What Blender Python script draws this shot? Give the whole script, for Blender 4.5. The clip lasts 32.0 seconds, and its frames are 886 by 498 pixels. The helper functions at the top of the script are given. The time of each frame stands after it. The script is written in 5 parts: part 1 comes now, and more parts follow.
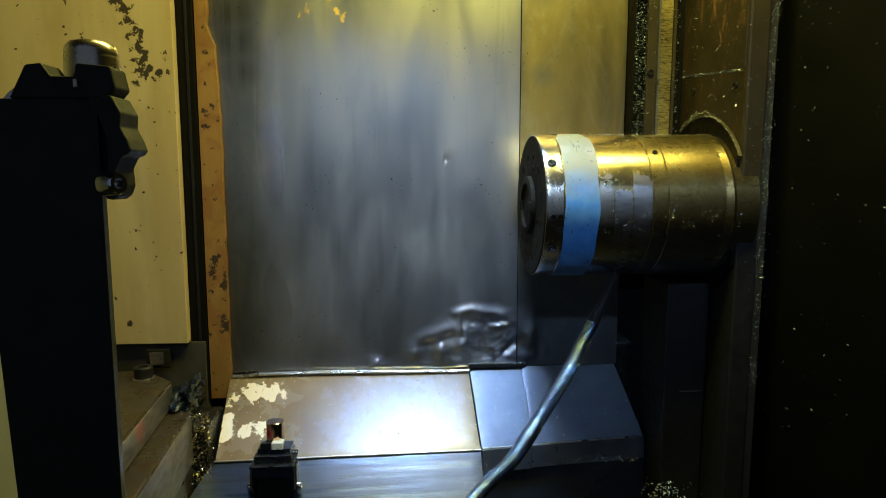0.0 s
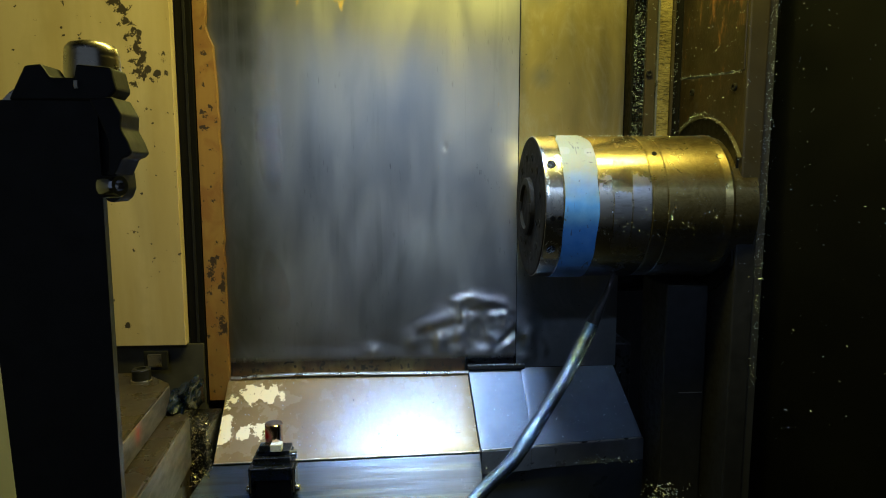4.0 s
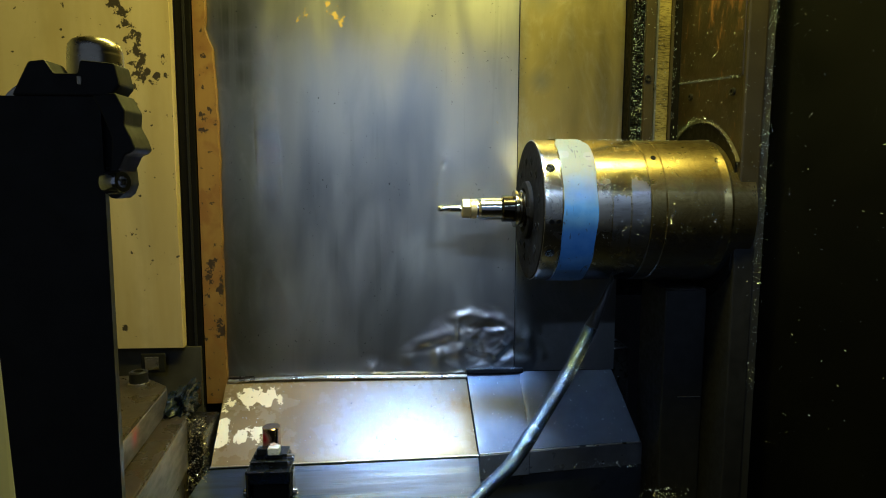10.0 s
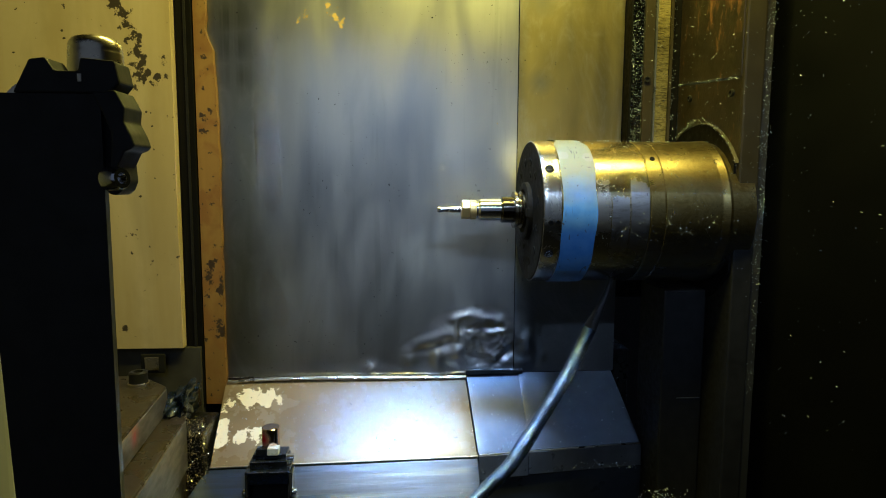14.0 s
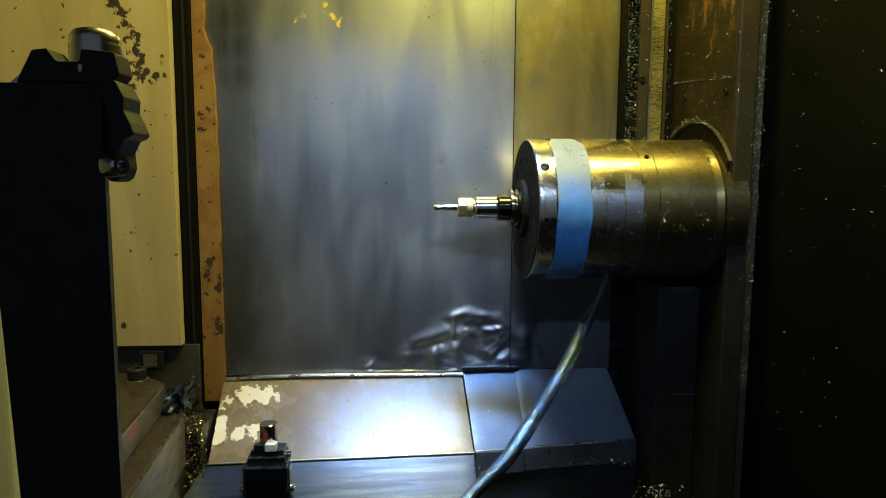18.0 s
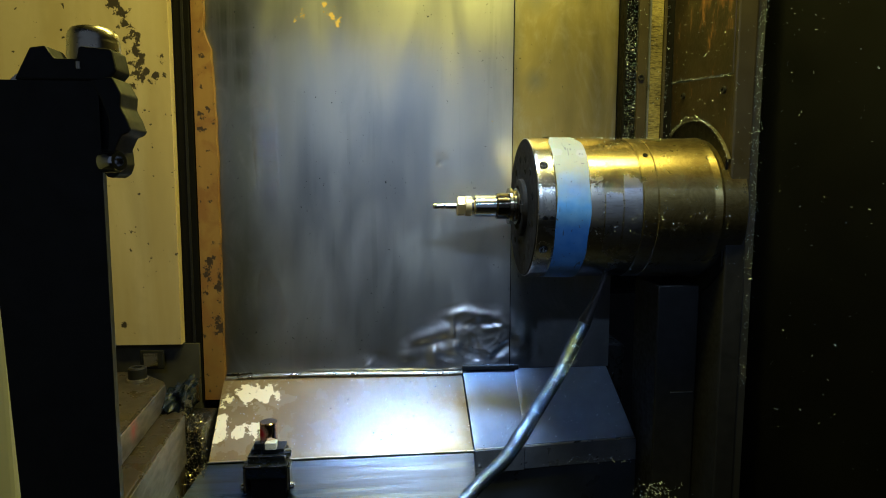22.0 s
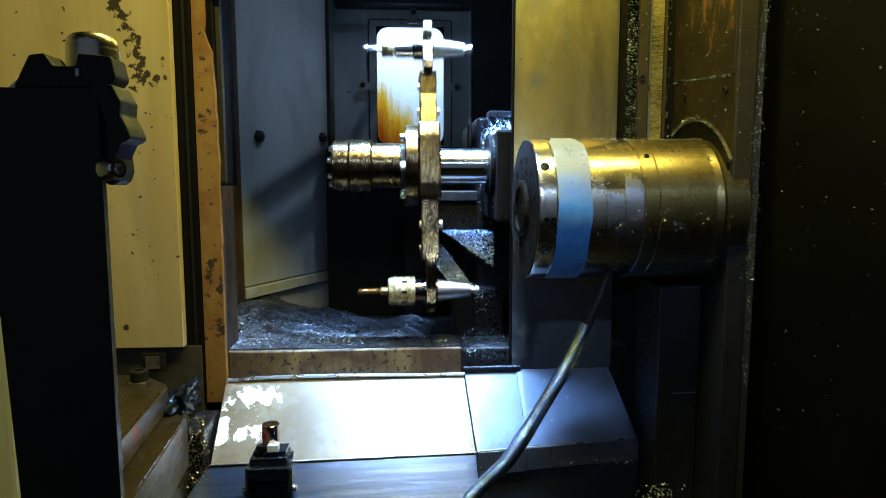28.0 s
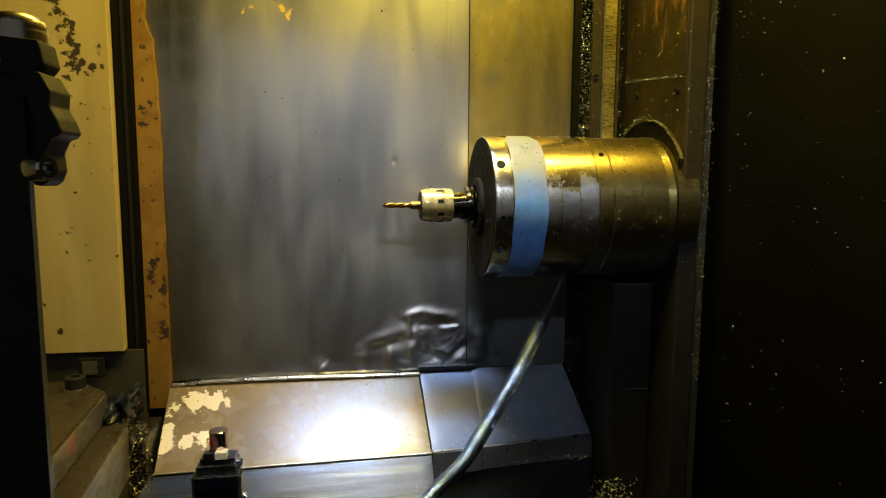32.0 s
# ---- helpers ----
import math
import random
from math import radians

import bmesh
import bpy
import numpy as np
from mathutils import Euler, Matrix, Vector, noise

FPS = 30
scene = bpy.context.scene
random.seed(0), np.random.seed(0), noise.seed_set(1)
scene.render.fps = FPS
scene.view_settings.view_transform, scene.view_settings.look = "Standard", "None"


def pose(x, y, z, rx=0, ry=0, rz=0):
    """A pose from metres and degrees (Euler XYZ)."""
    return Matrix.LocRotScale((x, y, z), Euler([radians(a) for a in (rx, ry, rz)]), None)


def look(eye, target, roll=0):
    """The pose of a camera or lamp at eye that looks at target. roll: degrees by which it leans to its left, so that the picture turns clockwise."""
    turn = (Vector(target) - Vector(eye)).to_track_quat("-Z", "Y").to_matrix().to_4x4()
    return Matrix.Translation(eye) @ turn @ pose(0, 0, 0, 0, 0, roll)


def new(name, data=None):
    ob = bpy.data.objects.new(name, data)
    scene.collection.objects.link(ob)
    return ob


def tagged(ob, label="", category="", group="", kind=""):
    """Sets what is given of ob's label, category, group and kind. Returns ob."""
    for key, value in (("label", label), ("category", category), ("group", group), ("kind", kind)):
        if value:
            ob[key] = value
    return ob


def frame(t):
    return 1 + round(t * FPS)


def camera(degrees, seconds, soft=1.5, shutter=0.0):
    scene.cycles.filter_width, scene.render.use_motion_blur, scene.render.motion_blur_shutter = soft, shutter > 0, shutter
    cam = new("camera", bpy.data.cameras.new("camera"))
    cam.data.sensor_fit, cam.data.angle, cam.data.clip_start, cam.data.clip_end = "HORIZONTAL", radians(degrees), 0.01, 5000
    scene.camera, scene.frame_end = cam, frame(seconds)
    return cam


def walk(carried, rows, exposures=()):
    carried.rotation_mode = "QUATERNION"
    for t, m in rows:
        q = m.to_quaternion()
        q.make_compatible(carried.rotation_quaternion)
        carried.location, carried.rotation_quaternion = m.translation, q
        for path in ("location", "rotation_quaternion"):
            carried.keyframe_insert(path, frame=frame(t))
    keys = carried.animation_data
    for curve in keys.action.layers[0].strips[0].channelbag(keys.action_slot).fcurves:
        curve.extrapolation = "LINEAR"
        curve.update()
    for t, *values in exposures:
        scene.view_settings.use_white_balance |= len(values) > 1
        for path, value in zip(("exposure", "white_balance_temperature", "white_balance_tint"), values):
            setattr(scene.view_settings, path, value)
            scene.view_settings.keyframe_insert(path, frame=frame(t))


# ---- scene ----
cam = camera(71, 32.0, soft=1.0, shutter=0.5)
PATH = [
    (0, (-0.0050, 0.0020, 1.3875), (0.1190, 1.9840, 1.1477), -0.00),
    (1, (-0.0070, 0.0037, 1.3876), (0.1223, 1.9853, 1.1476), 0.00),
    (2, (-0.0080, 0.0050, 1.3876), (0.1233, 1.9860, 1.1476), 0.00),
    (3, (-0.0073, 0.0040, 1.3877), (0.1233, 1.9850, 1.1485), 0.03),
    (3.5, (-0.0070, 0.0040, 1.3878), (0.1240, 1.9850, 1.1495), 0.00),
    (5.5, (-0.0080, 0.0040, 1.3884), (0.1250, 1.9870, 1.1571), 0.10),
    (6, (-0.0080, 0.0043, 1.3885), (0.1250, 1.9870, 1.1573), 0.17),
    (7, (-0.0073, 0.0037, 1.3878), (0.1250, 1.9863, 1.1595), 0.20),
    (8, (-0.0067, 0.0037, 1.3870), (0.1250, 1.9867, 1.1610), 0.20),
    (9, (-0.0063, 0.0040, 1.3865), (0.1260, 1.9867, 1.1621), 0.20),
    (10, (-0.0093, 0.0043, 1.3853), (0.1297, 1.9867, 1.1642), 0.23),
    (11, (-0.0113, 0.0047, 1.3845), (0.1323, 1.9873, 1.1663), 0.27),
    (12, (-0.0093, 0.0033, 1.3843), (0.1310, 1.9863, 1.1675), 0.30),
    (13, (-0.0077, 0.0023, 1.3839), (0.1297, 1.9860, 1.1684), 0.30),
    (14, (-0.0080, 0.0020, 1.3834), (0.1300, 1.9860, 1.1687), 0.30),
    (14.5, (-0.0080, 0.0020, 1.3832), (0.1300, 1.9860, 1.1692), 0.30),
    (16.5, (-0.0050, -0.0040, 1.3800), (0.1340, 1.9790, 1.1676), 0.30),
    (17, (-0.0050, -0.0050, 1.3787), (0.1350, 1.9780, 1.1677), 0.30),
    (18, (-0.0047, -0.0070, 1.3781), (0.1370, 1.9760, 1.1672), 0.30),
    (19, (-0.0033, -0.0087, 1.3775), (0.1363, 1.9747, 1.1674), 0.27),
    (20, (-0.0030, -0.0090, 1.3766), (0.1363, 1.9740, 1.1673), 0.30),
    (21, (-0.0030, -0.0093, 1.3766), (0.1377, 1.9733, 1.1660), 0.27),
    (22, (-0.0023, -0.0100, 1.3763), (0.1370, 1.9730, 1.1649), 0.17),
    (23, (-0.0013, -0.0100, 1.3760), (0.1347, 1.9730, 1.1636), 0.10),
    (24, (-0.0010, -0.0100, 1.3760), (0.1337, 1.9727, 1.1622), 0.03),
    (25, (-0.0010, -0.0100, 1.3760), (0.1330, 1.9723, 1.1619), 0.00),
    (25.5, (-0.0010, -0.0100, 1.3760), (0.1330, 1.9720, 1.1619), -0.00),
    (27.5, (-0.0020, -0.0090, 1.3782), (0.1330, 1.9740, 1.1641), -0.00),
    (28, (-0.0020, -0.0087, 1.3785), (0.1323, 1.9750, 1.1679), -0.07),
    (29, (-0.0013, -0.0087, 1.3776), (0.1307, 1.9760, 1.1765), -0.10),
    (30, (-0.0010, -0.0090, 1.3754), (0.1300, 1.9763, 1.1853), -0.17),
    (30.5, (-0.0010, -0.0087, 1.3748), (0.1403, 1.9763, 1.1880), -0.20),
    (31, (-0.0010, -0.0080, 1.3746), (0.1600, 1.9760, 1.1892), -0.20),
    (31.5, (0.0000, -0.0100, 1.3780), (0.2150, 1.9680, 1.1796), -0.10),
    (32, (-0.0090, 0.0100, 1.3810), (0.2850, 1.9750, 1.1573), 0.30),
]
walk(cam, [(t, look(e, g, r)) for t, e, g, r in PATH], [(0, 0.0, 4900, 12), (28.8, 0.0, 4900, 12), (29.3, 0.0, 6400, 16), (32, 0.0, 6400, 16)])

# ---- light ----
world = bpy.data.worlds.new("world")
scene.world = world
world.use_nodes = True
world.node_tree.nodes["Background"].inputs[0].default_value = (0.55, 0.58, 0.62, 1)
world.node_tree.nodes["Background"].inputs[1].default_value = 0.14


def area(name, at, target, sx, sy, watts, col, spread=180):
    d = bpy.data.lights.new(name, "AREA")
    d.shape, d.size, d.size_y, d.energy, d.color = "RECTANGLE", sx, sy, watts, col
    d.spread = radians(spread)
    ob = new(name, d)
    ob.matrix_world = look(at, target)
    return ob


def spot(name, at, target, watts, col, angle, blend, size):
    d = bpy.data.lights.new(name, "SPOT")
    d.energy, d.color, d.spot_size, d.spot_blend, d.shadow_soft_size = watts, col, radians(angle), blend, size
    ob = new(name, d)
    ob.matrix_world = look(at, target)
    return ob


WARM, COOL = (1.0, 0.76, 0.11), (0.55, 0.75, 1.0)
area("warm_tube_light", (0.28, 0.72, 2.30), (0.20, 1.05, 1.3), 0.86, 0.08, 24.5, WARM)
area("cool_work_light", (0.03, 0.84, 2.28), (0.11, 1.09, 0.90), 0.30, 0.08, 1.3, COOL, 38)
area("shop_light", (0.22, -0.30, 2.05), (0.27, 1.0, 1.28), 1.30, 0.05, 0.40, (0.80, 0.90, 1.0), 34)
area("magazine_light", (0.02, 1.29, 2.12), (0.05, 1.19, 1.0), 0.42, 0.06, 18, COOL, 56)
# Unseen fill lamp added to brighten the slanting side panel
area("side_panel_fill", (0.20, 1.36, 2.50), (-0.32, 1.75, 1.42), 0.014, 0.014, 0.33, (0.92, 1.0, 0.92), 54)
area("window_daylight", (0.0325, 2.30, 1.84), (0.0325, 2.05, 1.74), 0.4, 0.4, 2.6, (0.85, 0.93, 1.0))


# ---- materials ----
class Nodes:
    """A small wrapper for building node materials."""

    def __init__(self, name, rough=0.5, metal=0.0):
        self.m = bpy.data.materials.new(name)
        self.m.use_nodes = True
        self.t = self.m.node_tree
        self.b = self.t.nodes["Principled BSDF"]
        self.b.inputs["Roughness"].default_value = rough
        self.b.inputs["Metallic"].default_value = metal
        self.c = self.add("ShaderNodeTexCoord").outputs["Object"]

    def add(self, kind):
        return self.t.nodes.new(kind)

    def link(self, a, b):
        self.t.links.new(a, b)

    def put(self, sock, v):
        if isinstance(v, (int, float)):
            sock.default_value = v
        elif isinstance(v, tuple):
            sock.default_value = (*v, 1) if len(v) == 3 and len(sock.default_value) == 4 else v
        else:
            self.link(v, sock)

    def noise(self, scale, detail=4, stretch=(1, 1, 1), rough=0.55, dist=0.0, at=(0, 0, 0)):
        mp, n = self.add("ShaderNodeMapping"), self.add("ShaderNodeTexNoise")
        mp.inputs["Scale"].default_value, mp.inputs["Location"].default_value = stretch, at
        self.link(self.c, mp.inputs[0])
        self.link(mp.outputs[0], n.inputs["Vector"])
        n.inputs["Scale"].default_value, n.inputs["Detail"].default_value = scale, detail
        n.inputs["Roughness"].default_value, n.inputs["Distortion"].default_value = rough, dist
        return n.outputs["Fac"]

    def ramp(self, v, *stops):
        r = self.add("ShaderNodeValToRGB")
        e = r.color_ramp.elements
        while len(e) < len(stops):
            e.new(0.5)
        for el, (p, c) in zip(e, stops):
            el.position = p
            el.color = (c, c, c, 1) if isinstance(c, (int, float)) else (*c, 1)
        self.link(v, r.inputs[0])
        return r.outputs[0]

    def mix(self, f, a, b):
        n = self.add("ShaderNodeMix")
        n.data_type = "RGBA"
        self.put(n.inputs[0], f), self.put(n.inputs[6], a), self.put(n.inputs[7], b)
        return n.outputs[2]

    def math(self, op, a, b=0.0, clamp=False):
        n = self.add("ShaderNodeMath")
        n.operation, n.use_clamp = op, clamp
        self.put(n.inputs[0], a), self.put(n.inputs[1], b)
        return n.outputs[0]

    def span(self, v, a, b, lo=0.0, hi=1.0):
        n = self.add("ShaderNodeMapRange")
        n.clamp = True
        self.put(n.inputs[0], v)
        for i, x in enumerate((a, b, lo, hi)):
            n.inputs[i + 1].default_value = x
        return n.outputs[0]

    def near(self, p, r0, r1):
        """1 within r0 of the point p, falling to 0 at r1."""
        s = self.add("ShaderNodeVectorMath")
        s.operation = "DISTANCE"
        self.link(self.c, s.inputs[0])
        s.inputs[1].default_value = p
        return self.span(s.outputs["Value"], r0, r1, 1.0, 0.0)

    def axis(self, k):
        n = self.add("ShaderNodeSeparateXYZ")
        self.link(self.c, n.inputs[0])
        return n.outputs[k]

    def bump(self, h, strength=0.3, dist=0.002):
        n = self.add("ShaderNodeBump")
        n.inputs["Strength"].default_value, n.inputs["Distance"].default_value = strength, dist
        self.link(h, n.inputs["Height"])
        self.link(n.outputs[0], self.b.inputs["Normal"])
        return self

    def colour(self, v):
        self.put(self.b.inputs["Base Color"], v)
        return self

    def rough(self, v):
        self.put(self.b.inputs["Roughness"], v)
        return self

    def metal(self, v):
        self.put(self.b.inputs["Metallic"], v)
        return self


def plain(name, a, b, rough=0.5, metal=0.0, scale=40, bump=0.15, spread=0.12, gloss=0.5):
    """Two close tones, mottled at two scales, with fine relief."""
    n = Nodes(name, rough, metal)
    f = n.math("ADD", n.math("MULTIPLY", n.noise(scale), 0.6), n.math("MULTIPLY", n.noise(scale / 7), 0.4))
    n.colour(n.mix(n.ramp(f, (0.35, 0), (0.65, 1)), a, b))
    n.b.inputs["Specular IOR Level"].default_value = gloss
    n.rough(n.span(n.noise(scale * 1.7), 0.3, 0.7, max(0.03, rough - spread), min(1, rough + spread)))
    return n.bump(n.noise(scale * 4), bump, 0.001).m


def brushed_sheet(name, lo, hi, rough, low=None):
    """Oily brushed sheet steel: vertical streaks, smears and a few flakes of old paint."""
    n = Nodes(name, 0.32, 1.0)
    fine = n.noise(60, 3, (6, 1, 0.25))
    wide = n.noise(7, 4, (1.6, 1, 0.5), dist=0.6)
    streak = n.noise(30, 5, (1, 1, 0.06))
    f = n.math("ADD", n.math("MULTIPLY", fine, 0.10), n.math("ADD", n.math("MULTIPLY", wide, 0.80), n.math("MULTIPLY", streak, 0.10)))
    base = n.mix(n.ramp(f, (0.35, 0), (0.65, 1)), lo, hi)
    if low:
        # Grey lower part stands in for the spindle's shade on the panel
        edge = n.math("ADD", n.axis("Z"), n.math("MULTIPLY", n.math("SUBTRACT", n.noise(22, 4, (1, 1, 0.2)), 0.5), 0.12))
        base = n.mix(n.span(edge, 1.16, 1.26, 1.0, 0.0), base, low)
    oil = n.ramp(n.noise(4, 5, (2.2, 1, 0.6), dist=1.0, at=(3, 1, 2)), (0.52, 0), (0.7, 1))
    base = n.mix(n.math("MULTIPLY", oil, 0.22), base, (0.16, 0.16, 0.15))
    # Left-hand shade of the panel, painted as a darker olive tone
    shade_level = n.math("MULTIPLY", n.span(n.math("ADD", n.axis("X"), n.math("MULTIPLY", n.noise(6, 4, (1, 1, 0.5), at=(1, 5, 2)), 0.12)), -0.225, -0.155, 0.80, 0.0), 0.9)
    base = n.mix(shade_level, base, (0.15, 0.15, 0.115))
    runs = n.ramp(n.noise(46, 4, (1, 1, 0.05), dist=0.4, at=(7, 2, 1)), (0.58, 0), (0.66, 1))
    base = n.mix(n.math("MULTIPLY", runs, n.math("MULTIPLY", n.ramp(n.noise(5, 3, at=(4, 4, 9)), (0.45, 0), (0.6, 1)), 0.12)), base, (0.10, 0.10, 0.085))
    smear = n.ramp(n.noise(9, 6, (1.4, 1, 0.8), rough=0.7, dist=1.6, at=(2, 8, 5)), (0.48, 0), (0.56, 0.35), (0.66, 1))
    base = n.mix(n.math("MULTIPLY", smear, 0.18), base, (0.52, 0.52, 0.50))
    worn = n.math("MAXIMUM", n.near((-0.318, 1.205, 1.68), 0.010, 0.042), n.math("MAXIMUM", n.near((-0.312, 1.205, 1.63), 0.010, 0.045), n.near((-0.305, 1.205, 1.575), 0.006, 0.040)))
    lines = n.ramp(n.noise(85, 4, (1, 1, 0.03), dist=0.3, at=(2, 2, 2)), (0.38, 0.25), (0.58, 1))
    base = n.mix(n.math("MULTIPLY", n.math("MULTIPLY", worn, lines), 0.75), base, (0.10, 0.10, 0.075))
    speck = n.ramp(n.noise(160, 2), (0.70, 0), (0.73, 1))
    base = n.mix(n.math("MULTIPLY", speck, n.ramp(n.noise(9), (0.5, 0), (0.6, 1))), base, (0.05, 0.05, 0.05))
    near = n.math("MAXIMUM", n.near((-0.140, 1.205, 1.705), 0.0, 0.028), n.math("MAXIMUM", n.near((-0.122, 1.205, 1.682), 0.002, 0.024), n.math("MULTIPLY", n.near((-0.18, 1.205, 1.68), 0.0, 0.03), 0.6)))
    flake = n.ramp(n.math("ADD", n.noise(70, 6, rough=0.65), n.math("MULTIPLY", near, 0.32)), (0.74, 0), (0.755, 1))
    for p, r in (((0.262, 1.207, 1.722), 0.035), ((0.262, 1.207, 1.575), 0.03)):
        base = n.mix(n.math("MULTIPLY", n.near(p, 0.0, r), 0.5), base, (0.12, 0.13, 0.16))
    base = n.mix(flake, base, (0.62, 0.45, 0.10))
    n.colour(base)
    n.metal(n.math("SUBTRACT", 1.0, flake))
    n.rough(n.math("ADD", n.span(wide, 0.3, 0.7, rough - 0.06, rough + 0.08), n.math("MULTIPLY", fine, 0.06)))
    return n.bump(n.math("ADD", n.math("MULTIPLY", streak, 0.07), n.math("MULTIPLY", n.noise(3.5, 2), 0.10)), 0.07, 0.004).m


def painted(name, tone, tone2, under, chips=0.66, patches=(), rust=None, rough=0.5, vary=0.11):
    """Old machine paint, flaked to the metal in patches and spots, with run marks."""
    n = Nodes(name, rough)
    runs = n.noise(14, 4, (1, 1, 0.08), dist=0.3)
    base = n.mix(n.ramp(runs, (0.4, 0), (0.66, 1)), tone, tone2)
    base = n.mix(n.math("MULTIPLY", n.noise(90, 3), 0.25), base, tone2)
    if rust:
        base = n.mix(n.ramp(n.noise(18, 5, dist=0.5), (0.45, 0), (0.6, 1)), base, rust)
    base = n.mix(n.math("MULTIPLY", n.ramp(n.noise(6, 6, (1, 1, 0.5), dist=0.8, at=(1, 3, 2)), (0.50, 0), (0.68, 1)), 0.4), base, tuple(0.55 * c for c in tone2))
    off = n.ramp(n.noise(75, 4), (chips, 0), (chips + 0.02, 1))
    for p, r0, r1, level in patches:
        hit = n.ramp(n.math("ADD", n.noise(62, 7, rough=0.68), n.math("MULTIPLY", n.near(p, r0, r1), 0.32)), (level, 0), (level + 0.012, 1))
        off = n.math("MAXIMUM", off, hit)
    n.colour(n.mix(off, base, under))
    n.rough(n.mix(off, n.span(n.noise(30), 0.3, 0.7, rough - vary, rough + vary), (0.4, 0.4, 0.4)))
    return n.bump(n.math("SUBTRACT", n.math("MULTIPLY", n.noise(120), 0.2), off), 0.35, 0.0008).m


def ground_steel(name, a, b, rough, ring=300, axis=0):
    """Turned or ground steel with fine rings round one axis, stains and pits."""
    n = Nodes(name, rough, 1.0)
    st = [3, 3, 3]
    st[axis] = ring
    f = n.noise(1.0, 2, tuple(st))
    stain = n.noise(26, 7, dist=0.8, rough=0.66)
    n.colour(n.mix(n.ramp(n.math("ADD", n.math("MULTIPLY", f, 0.18), n.math("MULTIPLY", stain, 0.82)), (0.38, 0), (0.62, 1)), a, b))
    n.rough(n.span(stain, 0.3, 0.7, rough - 0.07, rough + 0.12))
    return n.bump(n.math("ADD", n.math("MULTIPLY", f, 0.35), n.math("MULTIPLY", n.noise(130, 4), 0.5)), 0.08, 0.0006).m


def rubbed_barrel(name, pale, brown, smooth, handled):
    """Steel under yellow oil, its underside greyed for shade, wiped bright in rectangles where it has been handled."""
    n = Nodes(name, 0.2, 1.0)
    stain = n.noise(24, 7, (1, 1, 1), dist=0.8, rough=0.68)
    base = n.mix(n.ramp(stain, (0.36, 0), (0.62, 1)), pale, brown)
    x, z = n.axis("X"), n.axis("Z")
    # Underside grey: shade and the ledge's cool reflection put into the colour
    shade_level = n.math("ADD", z, n.math("MULTIPLY", n.math("SUBTRACT", n.noise(18, 4), 0.5), 0.03))
    base = n.mix(n.span(shade_level, -0.03, -0.07), base, (0.36, 0.38, 0.41))
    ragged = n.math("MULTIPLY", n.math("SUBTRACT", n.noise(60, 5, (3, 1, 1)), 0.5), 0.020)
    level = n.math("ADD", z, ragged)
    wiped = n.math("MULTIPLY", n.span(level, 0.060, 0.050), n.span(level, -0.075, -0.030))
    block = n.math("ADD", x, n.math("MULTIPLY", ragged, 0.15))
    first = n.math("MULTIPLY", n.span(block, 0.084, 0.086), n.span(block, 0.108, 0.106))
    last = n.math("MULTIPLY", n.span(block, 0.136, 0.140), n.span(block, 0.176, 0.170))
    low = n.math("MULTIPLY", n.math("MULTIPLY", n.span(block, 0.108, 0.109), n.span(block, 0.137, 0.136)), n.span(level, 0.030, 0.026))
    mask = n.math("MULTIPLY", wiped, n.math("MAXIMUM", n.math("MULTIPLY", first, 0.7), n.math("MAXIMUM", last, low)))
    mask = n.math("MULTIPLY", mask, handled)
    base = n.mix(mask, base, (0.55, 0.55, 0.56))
    scuff = n.ramp(n.noise(40, 6, (1, 1, 5), rough=0.7), (0.52, 0), (0.66, 1))
    n.colour(n.mix(n.math("MULTIPLY", scuff, 0.35), base, (0.12, 0.09, 0.04)))
    n.rough(n.math("ADD", n.span(stain, 0.3, 0.7, smooth, smooth + 0.14), n.math("MULTIPLY", mask, 0.06)))
    return n.bump(n.math("ADD", n.math("MULTIPLY", n.noise(1.0, 2, (300, 3, 3)), 0.35), n.math("MULTIPLY", n.noise(110, 5), 0.6)), 0.10, 0.0006).m


def tape_paint():
    n = Nodes("tape_paint", 0.55)
    f = n.noise(60, 4)
    dirt = n.math("MAXIMUM", n.ramp(n.noise(130, 3), (0.66, 0), (0.69, 1)), n.math("MULTIPLY", n.ramp(n.noise(30, 3, (4, 1, 0.6), dist=1), (0.67, 0), (0.69, 1)), 0.8))
    base = n.mix(n.ramp(f, (0.35, 0), (0.65, 1)), (0.075, 0.21, 0.56), (0.11, 0.26, 0.60))
    # Warm light on the tape's upper part is put into its colour
    lit_top = n.ramp(n.math("ADD", n.span(n.axis("Z"), -0.05, 0.10), n.math("MULTIPLY", n.math("SUBTRACT", n.noise(28, 4), 0.5), 0.5)), (0.35, 0), (0.75, 1))
    base = n.mix(n.math("MULTIPLY", lit_top, 0.85), base, (0.19, 0.198, 0.080))
    for p in ((0.040, -0.077, 0.092), (0.079, -0.080, 0.090)):
        torn = n.ramp(n.math("ADD", n.near(p, 0.004, 0.016), n.math("MULTIPLY", n.math("SUBTRACT", n.noise(60, 3), 0.5), 0.9)), (0.50, 0), (0.56, 1))
        base = n.mix(torn, base, (0.20, 0.22, 0.20))
    # Below the fold line the blue is darkened for shade
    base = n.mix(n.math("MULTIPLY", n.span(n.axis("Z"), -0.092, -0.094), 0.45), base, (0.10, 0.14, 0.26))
    n.colour(n.mix(dirt, base, (0.05, 0.06, 0.07)))
    return n.bump(n.noise(25, 3), 0.3, 0.002).m


